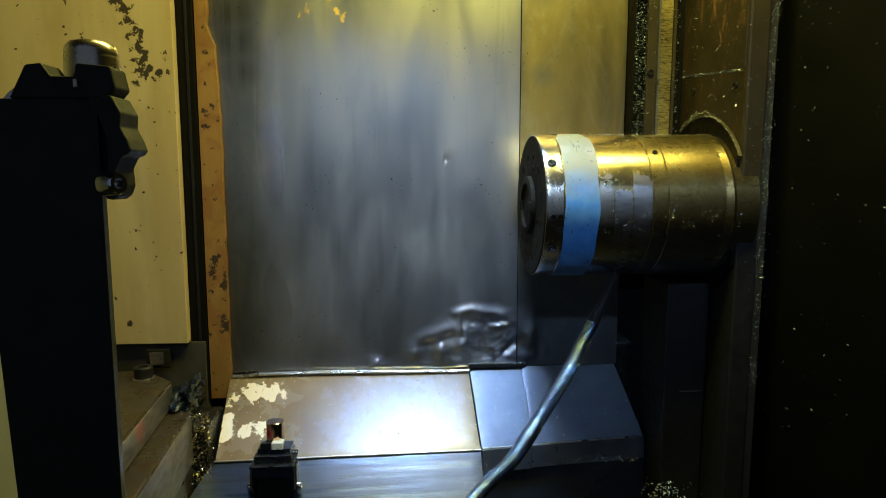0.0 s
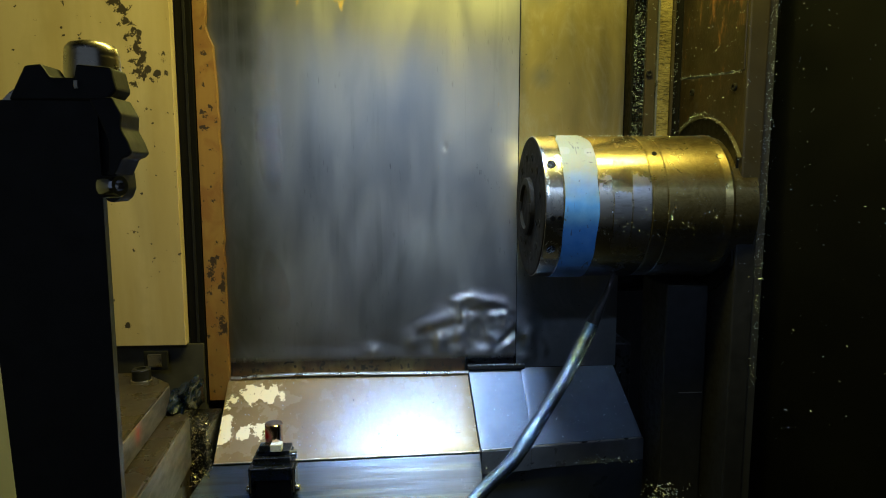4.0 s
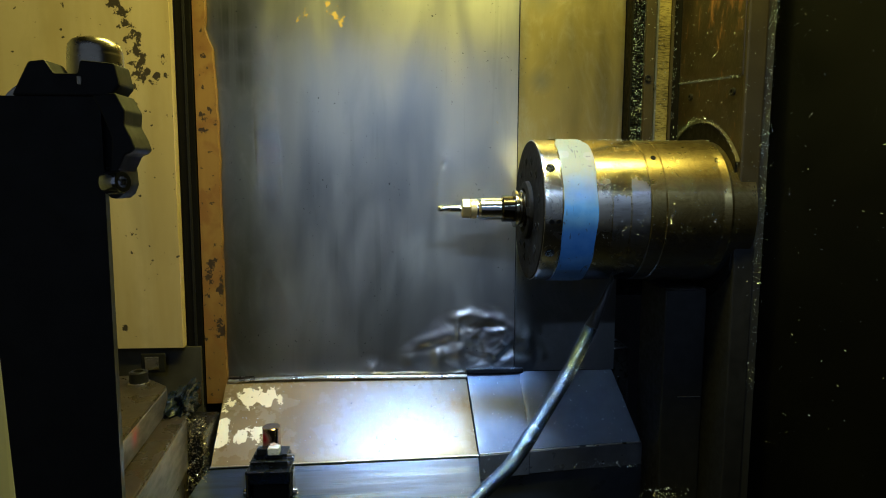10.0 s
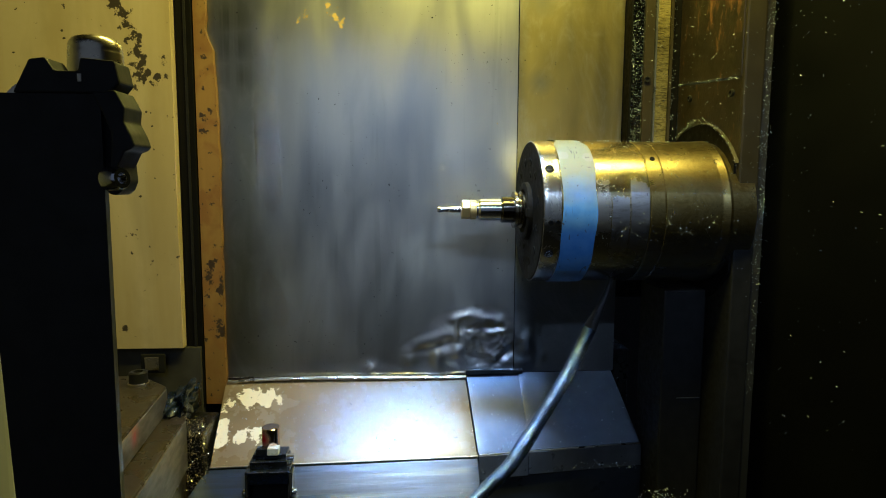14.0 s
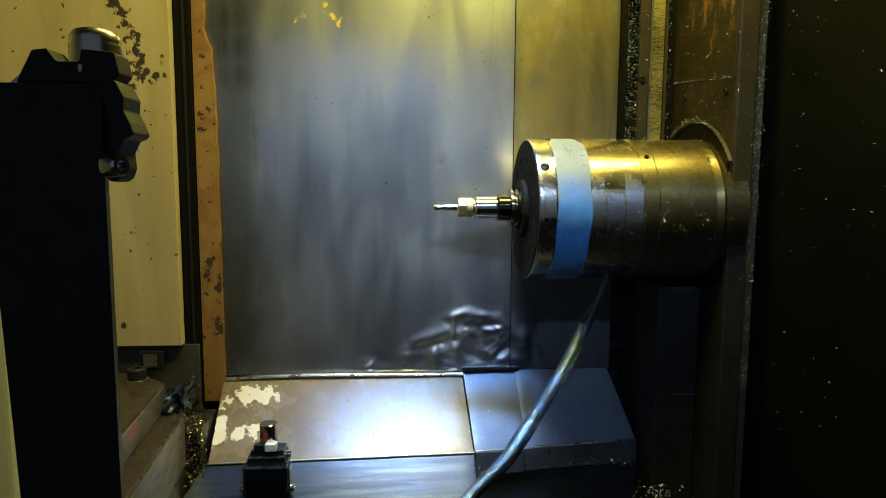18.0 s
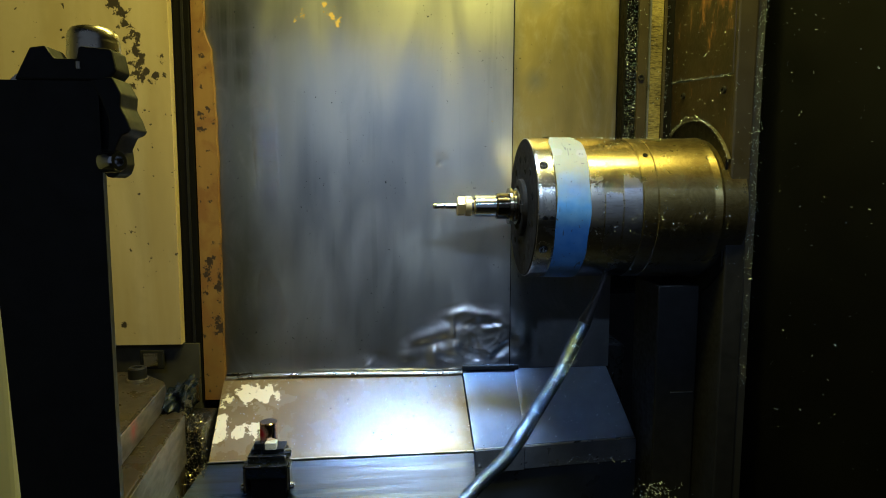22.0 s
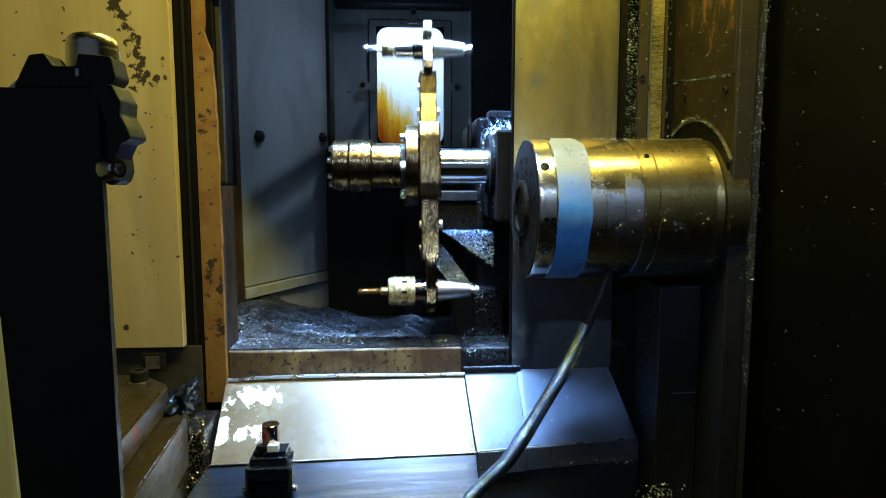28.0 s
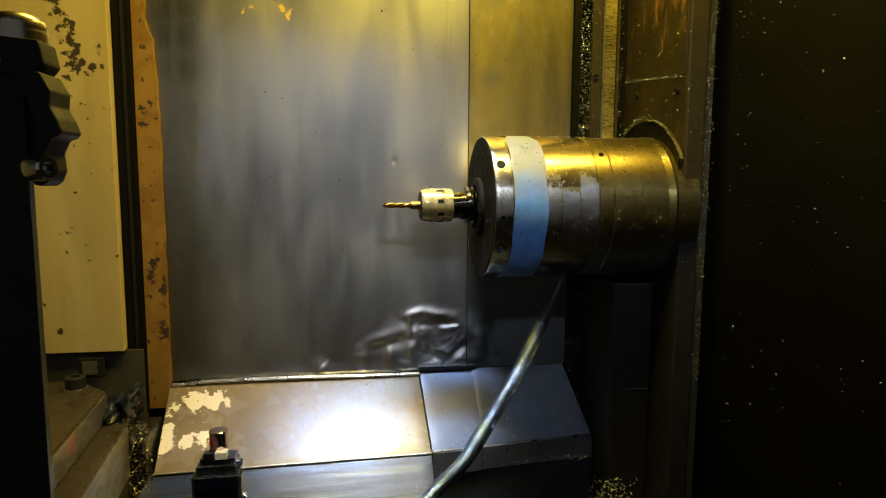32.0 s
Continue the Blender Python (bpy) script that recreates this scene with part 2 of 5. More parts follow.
def stained_glass_pane():
    """Frosted, oil-stained plastic pane: lets light through, yellow at its foot."""
    n = Nodes("stained_pane", 0.4)
    z = n.axis("Z")
    x = n.axis("X")
    u, v = n.span(x, -0.076, 0.141), n.span(z, 1.504, 1.877)
    drip = n.noise(70, 4, (1, 1, 0.10), dist=0.3)
    fine = n.noise(260, 3, (1, 1, 0.25))
    level = n.math("SUBTRACT", n.math("SUBTRACT", 0.66, v), n.math("MULTIPLY", u, 0.62))
    level = n.math("ADD", level, n.math("MULTIPLY", n.math("SUBTRACT", drip, 0.5), 0.55))
    level = n.math("ADD", level, n.math("MULTIPLY", n.math("SUBTRACT", fine, 0.5), 0.35))
    # Pane greyed towards its foot for the weaker light there
    col = n.mix(n.span(v, 0.0, 0.7, 0.55, 0.0), (0.95, 0.97, 1.0), (0.60, 0.68, 0.66))
    col = n.mix(n.ramp(level, (0.04, 0), (0.26, 1)), col, (0.74, 0.54, 0.05))
    col = n.mix(n.ramp(level, (0.26, 0), (0.62, 1)), col, (0.46, 0.17, 0.003))
    col = n.mix(n.ramp(n.noise(140, 2), (0.735, 0), (0.75, 1)), col, (0.10, 0.08, 0.05))
    tr = n.add("ShaderNodeBsdfTranslucent")
    n.put(tr.inputs[0], col)
    n.colour(col)
    mixer = n.add("ShaderNodeMixShader")
    mixer.inputs[0].default_value = 0.85
    n.link(n.b.outputs[0], mixer.inputs[1])
    n.link(tr.outputs[0], mixer.inputs[2])
    n.link(mixer.outputs[0], n.t.nodes["Material Output"].inputs[0])
    return n.m


def braid():
    n = Nodes("braided_wire", 0.26, 1.0)
    w = n.add("ShaderNodeTexChecker")
    mp = n.add("ShaderNodeMapping")
    uv = n.add("ShaderNodeTexCoord").outputs["UV"]
    n.link(uv, mp.inputs[0])
    mp.inputs["Rotation"].default_value = (0, 0, radians(45))
    mp.inputs["Scale"].default_value = (400, 24, 1)
    n.link(mp.outputs[0], w.inputs["Vector"])
    w.inputs["Scale"].default_value = 1.0
    grime = n.ramp(n.noise(90, 4), (0.42, 0), (0.60, 1))
    n.colour(n.mix(n.math("MAXIMUM", n.math("MULTIPLY", w.outputs["Fac"], 0.7), n.math("MULTIPLY", grime, 0.45)), (0.34, 0.46, 0.72), (0.006, 0.008, 0.014)))
    return n.bump(n.math("ADD", w.outputs["Fac"], n.noise(400, 2)), 0.9, 0.0016).m


def streaked(name, a, b, rough, metal, stretch=(0.12, 1, 6), scale=26):
    """Rubbed metal with scratches that run across it and worn dark spots."""
    n = Nodes(name, rough, metal)
    s = n.noise(scale, 6, stretch, rough=0.7, dist=0.2)
    f = n.math("ADD", n.math("MULTIPLY", s, 0.7), n.math("MULTIPLY", n.noise(11, 4), 0.3))
    n.colour(n.mix(n.ramp(f, (0.40, 0), (0.62, 1)), a, b))
    n.rough(n.span(s, 0.3, 0.7, rough - 0.08, rough + 0.15))
    return n.bump(s, 0.3, 0.001).m


def rusty_plate():
    """Dark oily plate with rust creeping down from above and wet specks."""
    n = Nodes("rusty_column_plate", 0.4, 0.1)
    base = n.mix(n.ramp(n.noise(16), (0.35, 0), (0.65, 1)), (0.034, 0.025, 0.010), (0.018, 0.014, 0.006))
    rust = n.ramp(n.math("ADD", n.noise(45, 6, (1, 1, 0.4), rough=0.7), n.math("MULTIPLY", n.near((0.522, 0.985, 1.745), 0.0, 0.17), 0.30)), (0.60, 0), (0.82, 1))
    n.colour(n.mix(rust, base, (0.30, 0.14, 0.025)))
    n.rough(n.span(n.noise(30), 0.3, 0.7, 0.28, 0.5))
    return n.bump(n.noise(150, 4), 0.4, 0.001).m


def smeared_side():
    """Milled block side, oily, with a worn smear of red paint."""
    n = Nodes("milled_table_side", 0.34, 0.6)
    f = n.noise(30, 5, (1, 1, 3))
    base = n.mix(n.ramp(f, (0.35, 0), (0.65, 1)), (0.25, 0.228, 0.21), (0.12, 0.108, 0.098))
    hit = n.math("MULTIPLY", n.math("MULTIPLY", n.near((0.1085, -0.010, 0.712), 0.004, 0.032), n.near((0.1085, -0.002, 0.718), 0.004, 0.026)), n.ramp(n.noise(55, 4), (0.3, 0.2), (0.55, 1)))
    n.colour(n.mix(hit, base, (0.42, 0.03, 0.05)))
    n.metal(n.math("MULTIPLY", n.math("SUBTRACT", 1.0, hit), 0.6))
    return n.bump(n.noise(200), 0.2, 0.001).m


def red_lit_pin():
    """Polished pin with a red reflection painted into the colour of one side."""
    n = Nodes("coppered_pin", 0.13, 1.0)
    side = n.ramp(n.math("ADD", n.near((-0.013, -0.006, 0.660), 0.004, 0.018), n.math("MULTIPLY", n.noise(120), 0.3)), (0.25, 0), (1.0, 1))
    n.colour(n.mix(side, (0.62, 0.46, 0.36), (0.45, 0.02, 0.03)))
    n.metal(n.math("SUBTRACT", 1.0, n.math("MULTIPLY", side, 0.7)))
    return n.bump(n.noise(60), 0.05, 0.001).m


def wet_arm():
    """Brown-stained arm steel, dripping wet."""
    n = Nodes("stained_arm_steel", 0.3, 1.0)
    drip = n.noise(60, 5, (1, 1, 0.35), rough=0.65)
    n.colour(n.mix(n.ramp(n.math("ADD", n.math("MULTIPLY", drip, 0.6), n.math("MULTIPLY", n.noise(18, 4), 0.4)), (0.38, 0), (0.60, 1)), (0.20, 0.15, 0.07), (0.035, 0.024, 0.011)))
    n.rough(n.span(drip, 0.3, 0.7, 0.14, 0.36))
    return n.bump(n.math("ADD", drip, n.math("MULTIPLY", n.noise(190, 3), 0.9)), 0.28, 0.0012).m


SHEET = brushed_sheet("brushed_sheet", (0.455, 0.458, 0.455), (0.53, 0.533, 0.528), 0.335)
YELLOWED = brushed_sheet("coolant_yellowed_sheet", (0.215, 0.182, 0.066), (0.30, 0.255, 0.10), 0.42, (0.20, 0.21, 0.22))
BEIGE = painted("beige_paint", (0.53, 0.44, 0.28), (0.42, 0.33, 0.16), (0.045, 0.035, 0.022), 0.68,
                [((-0.502, 1.165, 1.691), 0.0, 0.034, 0.735), ((-0.495, 1.165, 1.673), 0.0, 0.030, 0.735), ((-0.486, 1.165, 1.654), 0.0, 0.032, 0.735), ((-0.476, 1.165, 1.63), 0.0, 0.034, 0.735),
                 ((-0.47, 1.165, 1.609), 0.0, 0.034, 0.735), ((-0.468, 1.165, 1.587), 0.0, 0.034, 0.735), ((-0.475, 1.165, 1.562), 0.0, 0.038, 0.735), ((-0.453, 1.165, 1.575), 0.0, 0.019, 0.735),
                 ((-0.438, 1.165, 1.568), 0.0, 0.023, 0.735), ((-0.423, 1.165, 1.598), 0.0, 0.019, 0.735), ((-0.421, 1.165, 1.563), 0.0, 0.023, 0.735), ((-0.447, 1.165, 1.553), 0.0, 0.019, 0.735),
                 ((-0.515, 1.165, 1.108), 0.0, 0.021, 0.735)])
ORANGE = painted("rusty_orange_paint", (0.30, 0.175, 0.033), (0.21, 0.115, 0.02), (0.04, 0.025, 0.015), 0.645,
                 [((-0.35, 1.19, 1.18), 0.0, 0.05, 0.74), ((-0.365, 1.19, 1.215), 0.0, 0.04, 0.74), ((-0.35, 1.19, 1.10), 0.0, 0.04, 0.75), ((-0.345, 1.19, 1.26), 0.0, 0.02, 0.72), ((-0.372, 1.19, 1.50), 0.0, 0.02, 0.76)], rust=(0.21, 0.10, 0.016), rough=0.5)
LEDGE = painted("worn_grey_ledge", (0.196, 0.154, 0.080), (0.165, 0.128, 0.068), (0.74, 0.68, 0.50), 0.80,
                [((-0.292, 1.167, 0.973), 0.012, 0.036, 0.70), ((-0.264, 1.167, 0.973), 0.010, 0.034, 0.70), ((-0.236, 1.163, 0.969), 0.0, 0.026, 0.74), ((-0.331, 1.150, 0.962), 0.004, 0.026, 0.71),
                 ((-0.331, 1.115, 0.938), 0.008, 0.026, 0.69), ((-0.328, 1.092, 0.921), 0.008, 0.026, 0.69), ((-0.294, 1.100, 0.926), 0.006, 0.028, 0.71), ((-0.268, 1.103, 0.928), 0.006, 0.030, 0.70)], rough=0.27, vary=0.02)
LEDGE_STEEL = plain("blued_ledge_steel", (0.125, 0.150, 0.205), (0.095, 0.115, 0.16), 0.44, 0.45, 30, 0.12, 0.06)
DARK_STEEL = plain("dark_oily_steel", (0.075, 0.085, 0.10), (0.04, 0.045, 0.055), 0.36, 0.6, 18)
LIP_STEEL = plain("grey_lip_steel", (0.22, 0.23, 0.25), (0.13, 0.135, 0.15), 0.35, 0.7, 22)
BLACK = plain("black_oxide", (0.009, 0.009, 0.009), (0.015, 0.015, 0.015), 0.45, 0.0, 60, 0.1, gloss=0.22)
RUBBER = plain("black_rubber", (0.0030, 0.0030, 0.0026), (0.005, 0.0045, 0.004), 0.6, 0.0, 50, gloss=0.10)
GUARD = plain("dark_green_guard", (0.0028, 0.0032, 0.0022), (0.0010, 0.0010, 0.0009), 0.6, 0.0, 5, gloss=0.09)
COLUMN = plain("oily_brown_column", (0.040, 0.032, 0.013), (0.026, 0.021, 0.009), 0.45, 0.1, 16, gloss=0.35)
PLATE = rusty_plate()
SCUFFED = streaked("scuffed_brass_strip", (0.58, 0.49, 0.13), (0.035, 0.028, 0.008), 0.30, 0.7, (1, 1, 7), 75)
STRIP = plain("brassy_strip", (0.70, 0.56, 0.25), (0.50, 0.38, 0.16), 0.38, 0.55, 60)
BRUSH = plain("chip_caked_seal", (0.012, 0.011, 0.008), (0.035, 0.03, 0.018), 0.4, 0.1, 170, 0.9)
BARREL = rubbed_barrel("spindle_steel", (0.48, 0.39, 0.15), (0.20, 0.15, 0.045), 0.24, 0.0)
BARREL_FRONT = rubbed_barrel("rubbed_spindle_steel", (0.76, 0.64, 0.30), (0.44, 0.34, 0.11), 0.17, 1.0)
NOSE = ground_steel("nose_steel", (0.58, 0.56, 0.50), (0.44, 0.42, 0.36), 0.21)
FACE = plain("dark_nose_face", (0.017, 0.014, 0.009), (0.007, 0.006, 0.004), 0.7, 0.0, 40, 0.5, gloss=0.06)
CHROME = ground_steel("bright_steel", (0.72, 0.72, 0.72), (0.60, 0.60, 0.60), 0.12)
SATIN = ground_steel("satin_steel", (0.60, 0.58, 0.54), (0.42, 0.39, 0.33), 0.28)
APRON = streaked("oily_apron_steel", (0.022, 0.038, 0.080), (0.005, 0.008, 0.018), 0.27, 0.4)
# The enclosure's grey paint, darkened for the side panel's shade
SHADEGREY = painted("shaded_grey_paint", (0.27, 0.285, 0.295), (0.22, 0.23, 0.235), (0.03, 0.03, 0.03), 0.70)
DULL = wet_arm()
# Near-black stands in for the shade inside holes and slots
HOLE = plain("hole_shade", (0.006, 0.006, 0.006), (0.01, 0.01, 0.01), 0.7, gloss=0.05)
CARBIDE = plain("gold_drill", (0.32, 0.19, 0.06), (0.12, 0.065, 0.02), 0.34, 1.0, 80)
CREAM = plain("cream_chuck", (0.42, 0.35, 0.16), (0.30, 0.24, 0.10), 0.27, 0.5, 60)
BLACKCHROME = ground_steel("black_chrome", (0.11, 0.095, 0.07), (0.04, 0.034, 0.026), 0.15)
FLANGE = ground_steel("oiled_flange_steel", (0.36, 0.31, 0.20), (0.18, 0.15, 0.09), 0.18)
COPPER = red_lit_pin()
OILBLACK = plain("oiled_black_steel", (0.075, 0.090, 0.125), (0.035, 0.042, 0.060), 0.24, 0.85, 40, 0.1, 0.08)
PIN = plain("scuffed_pin", (0.66, 0.60, 0.46), (0.46, 0.41, 0.30), 0.26, 0.3, 50, 0.08, gloss=0.8)
TURNED_PIN = ground_steel("turned_pin_steel", (0.74, 0.68, 0.54), (0.50, 0.44, 0.32), 0.24, 60, 2)
# White stands in for the cool lamp's glint on the pad
PADGLINT = plain("glint_pad", (0.74, 0.77, 0.80), (0.62, 0.66, 0.70), 0.25, 0.2, 60, 0.05)
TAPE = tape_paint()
PANE = stained_glass_pane()
BRAID = braid()
GREYPAINT = painted("grey_enclosure_paint", (0.36, 0.375, 0.38), (0.30, 0.31, 0.31), (0.05, 0.05, 0.05), 0.70)
FRAMEGREY = painted("dull_frame_paint", (0.30, 0.31, 0.30), (0.22, 0.22, 0.20), (0.03, 0.03, 0.03), 0.66)
SILL = painted("rust_stained_sill", (0.26, 0.20, 0.085), (0.05, 0.032, 0.012), (0.03, 0.024, 0.016), 0.575, rust=(0.08, 0.045, 0.02))
JAMB = painted("brown_stained_paint", (0.045, 0.030, 0.011), (0.020, 0.013, 0.005), (0.02, 0.015, 0.01), 0.66, rust=(0.05, 0.028, 0.012))
# Near-black tone stands in for the lack of light on these walls
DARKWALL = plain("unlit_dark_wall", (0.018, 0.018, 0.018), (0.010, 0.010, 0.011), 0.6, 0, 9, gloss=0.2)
TABLE = plain("oily_table_iron", (0.050, 0.039, 0.018), (0.026, 0.020, 0.010), 0.30, 0.2, 14)
TABLE_SIDE = smeared_side()
SWARF_METAL = plain("oily_swarf", (0.56, 0.64, 0.80), (0.26, 0.30, 0.40), 0.26, 0.85, 200, 0.0)
# Swarf copy with the golden light put into its tone
SWARF_GOLD = plain("golden_lit_swarf", (0.62, 0.56, 0.40), (0.30, 0.25, 0.15), 0.26, 1.0, 200, 0.0)
SWARF = plain("bright_swarf", (0.74, 0.83, 1.0), (0.62, 0.72, 0.90), 0.24, 0.5, 200, 0.0)
SLUDGE = plain("oily_sludge", (0.014, 0.013, 0.012), (0.006, 0.006, 0.006), 0.32, 0.0, 60, 0.9, gloss=0.3)
WET_SLUDGE = plain("wet_blue_sludge", (0.010, 0.016, 0.028), (0.003, 0.005, 0.009), 0.2, 0.0, 50, 1.0, 0.08, gloss=0.4)
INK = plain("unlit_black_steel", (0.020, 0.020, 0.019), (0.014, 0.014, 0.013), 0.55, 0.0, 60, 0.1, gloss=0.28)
FOOT = plain("stained_foot_plate", (0.075, 0.072, 0.062), (0.018, 0.017, 0.015), 0.45, 0.2, 12, gloss=0.3)


# ---- building blocks ----
def finish(name, bm, mat, parent=None, label="", smooth=False):
    me = bpy.data.meshes.new(name)
    bmesh.ops.recalc_face_normals(bm, faces=bm.faces)
    bm.to_mesh(me)
    bm.free()
    for m in mat if isinstance(mat, (list, tuple)) else (mat,):
        me.materials.append(m)
    if smooth:
        for p in me.polygons:
            p.use_smooth = True
        me.set_sharp_from_angle(angle=radians(35))
    ob = new(name, me)
    if parent is not None:
        ob.parent = parent
    if label:
        tagged(ob, label)
    return ob


def part(name, bm, mat, parent, label="", smooth=False):
    return finish(name, bm, mat, parent, label, smooth)


def empty(name, at=(0, 0, 0)):
    ob = new(name)
    ob.empty_display_size = 0.02
    ob.location = at
    return ob


def add_box(bm, x0, x1, y0, y1, z0, z1, bevel=0.0, m=None):
    vs = bmesh.ops.create_cube(bm, size=1.0)["verts"]
    for v in vs:
        v.co = Vector(((x0 + x1) / 2 + v.co.x * (x1 - x0), (y0 + y1) / 2 + v.co.y * (y1 - y0), (z0 + z1) / 2 + v.co.z * (z1 - z0)))
    if bevel:
        es = list({e for v in vs for e in v.link_edges})
        out = bmesh.ops.bevel(bm, geom=es, offset=bevel, segments=2, profile=0.5, affect="EDGES")
        vs = list({v for f in out["faces"] for v in f.verts} | {v for v in vs if v.is_valid})
    if m is not None:
        bmesh.ops.transform(bm, matrix=m, verts=[v for v in vs if v.is_valid])
    return bm


def box(x0, x1, y0, y1, z0, z1, bevel=0.0, m=None):
    return add_box(bmesh.new(), x0, x1, y0, y1, z0, z1, bevel, m)


def add_lathe(bm, prof, seg=48, at=(0, 0, 0), axis="x"):
    """A turned body: profile of (place along the axis, radius)."""
    full = [prof[0]]
    for (a0, r0), (a1, r1) in zip(prof, prof[1:]):
        n = math.hypot(a1 - a0, r1 - r0)
        if n > 0.008 and min(r0, r1) > 1e-6:
            full += [(a0 + (a1 - a0) * k, r0 + (r1 - r0) * k) for k in (0.0006 / n, 1 - 0.0006 / n)]
        full.append((a1, r1))
    rings = []
    for a, r in full:
        ring = []
        for i in range(seg):
            t = 2 * math.pi * i / seg
            c, s = math.cos(t) * r, math.sin(t) * r
            p = {"x": (a, c, s), "y": (c, a, s), "z": (c, s, a)}[axis]
            ring.append(bm.verts.new(Vector(at) + Vector(p)))
        rings.append(ring)
    for u, v in zip(rings, rings[1:]):
        for i in range(seg):
            bm.faces.new((u[i], u[(i + 1) % seg], v[(i + 1) % seg], v[i]))
    if prof[0][1] > 1e-6:
        bm.faces.new(rings[0][::-1])
    if prof[-1][1] > 1e-6:
        bm.faces.new(rings[-1])
    return bm


def lathe(prof, seg=48, at=(0, 0, 0), axis="x"):
    return add_lathe(bmesh.new(), prof, seg, at, axis)


def rod(r, a, b, bevel=0.001, seg=24, at=(0, 0, 0), axis="x"):
    return lathe([(a, max(r - bevel, 1e-4)), (a + bevel, r), (b - bevel, r), (b, max(r - bevel, 1e-4))], seg, at, axis)


def prism(outline, h0, h1, axis="y", bevel=0.0):
    """An outline drawn in the two other axes and pulled along one."""
    bm = bmesh.new()
    to = {"y": lambda a, b, h: (a, h, b), "x": lambda a, b, h: (h, a, b), "z": lambda a, b, h: (a, b, h)}[axis]
    lo = [bm.verts.new(to(a, b, h0)) for a, b in outline]
    hi = [bm.verts.new(to(a, b, h1)) for a, b in outline]
    n = len(outline)
    bm.faces.new(lo), bm.faces.new(hi[::-1])
    for i in range(n):
        bm.faces.new((lo[i], lo[(i + 1) % n], hi[(i + 1) % n], hi[i]))
    bmesh.ops.recalc_face_normals(bm, faces=bm.faces)
    if bevel:
        bmesh.ops.bevel(bm, geom=list(bm.edges), offset=bevel, segments=2, profile=0.5, affect="EDGES")
    return bm


def bolt(name, at, axis, r, h, parent, mat, socket=True, label=""):
    """A socket-head screw whose head stands out along the axis (a unit vector) from at."""
    bm = lathe([(0, r), (h * 0.85, r), (h, r * 0.88), (h, r * 0.55), (h * 0.45, r * 0.5), (h * 0.45, 0.0)] if socket else
               [(0, r), (h * 0.8, r), (h, r * 0.7), (h, 0.0)], 14 if socket else 6, axis="z")
    m = Matrix.Translation(at) @ Vector(axis).to_track_quat("Z", "Y").to_matrix().to_4x4()
    bmesh.ops.transform(bm, matrix=m, verts=bm.verts)
    return part(name, bm, mat, parent, label, True)


def setting(ob, label, category=""):
    return tagged(ob, label, category, "", "structure")


def chips(name, n, place, size, label, seed, mat=None, curl=0.6):
    """Loose metal chips: short curled ribbons, each at place(rng) -> point and normal."""
    rng = random.Random(seed)
    verts, faces = [], []
    for _ in range(n):
        p, nor = place(rng)
        q = Vector(nor).to_track_quat("Z", "Y").to_matrix() @ Euler((rng.uniform(-1.1, 1.1), rng.uniform(-1.1, 1.1), rng.uniform(0, 6.28))).to_matrix()
        L = size * rng.uniform(0.35, 1.0) * (2.2 if rng.random() < 0.06 else 1)
        w = size * rng.uniform(0.12, 0.38)
        bend = rng.uniform(-curl, curl) * 2.2
        base = len(verts)
        k = 3
        for i in range(k + 1):
            s = (i / k - 0.5)
            a = s * bend
            for side in (-0.5, 0.5):
                v = Vector((math.sin(a) / max(abs(bend), 0.2) * L if abs(bend) > 0.2 else s * L, side * w, (1 - math.cos(a)) * L * 0.5 + side * w * 0.5 * s))
                verts.append(Vector(p) + q @ v + Vector(nor) * size * 0.12)
        for i in range(k):
            b = base + 2 * i
            faces.append((b, b + 1, b + 3, b + 2))
    me = bpy.data.meshes.new(name)
    me.from_pydata([tuple(v) for v in verts], [], faces)
    me.materials.append(mat or SWARF)
    return tagged(new(name, me), label, "metal chips", "", "stuff")


# ---- enclosure ----
def slab(name, dims, mat, label, bevel=0.001):
    return setting(finish(name, box(*dims, bevel), mat), label, "wall")


slab("wall_left", (-1.10, -0.412, 1.165, 1.185, 1.072, 2.62), BEIGE, "beige painted enclosure panel with flaked scratches")
slab("wall_left_foot", (-1.10, -0.385, 1.180, 1.20, 0.30, 1.070), FOOT, "dark oily steel plate under beige panel")
slab("seal", (-0.411, -0.3825, 1.186, 1.20, 0.95, 2.62), RUBBER, "black rubber seal beside the beige panel")
slab("seal_channel", (-0.397, -0.392, 1.1835, 1.1855, 0.98, 2.62), BLACK, "thin black channel in the seal", 0.0005)
slab("wall_side", (-1.12, -1.10, -0.9, 1.185, 0.30, 2.62), GREYPAINT, "grey painted side wall of enclosure")
slab("wall_side_low", (-1.10, -0.70, 0.95, 1.16, 0.30, 1.06), GREYPAINT, "pale grey painted cover below beige panel", 0.004)
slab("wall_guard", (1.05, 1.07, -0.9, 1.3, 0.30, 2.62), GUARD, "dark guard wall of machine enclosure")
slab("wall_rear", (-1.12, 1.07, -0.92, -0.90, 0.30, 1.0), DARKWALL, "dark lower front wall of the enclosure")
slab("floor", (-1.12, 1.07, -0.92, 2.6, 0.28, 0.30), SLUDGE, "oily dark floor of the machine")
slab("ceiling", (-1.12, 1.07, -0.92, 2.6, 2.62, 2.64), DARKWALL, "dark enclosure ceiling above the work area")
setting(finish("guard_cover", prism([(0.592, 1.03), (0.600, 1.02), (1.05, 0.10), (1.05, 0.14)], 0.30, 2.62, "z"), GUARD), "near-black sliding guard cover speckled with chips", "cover")


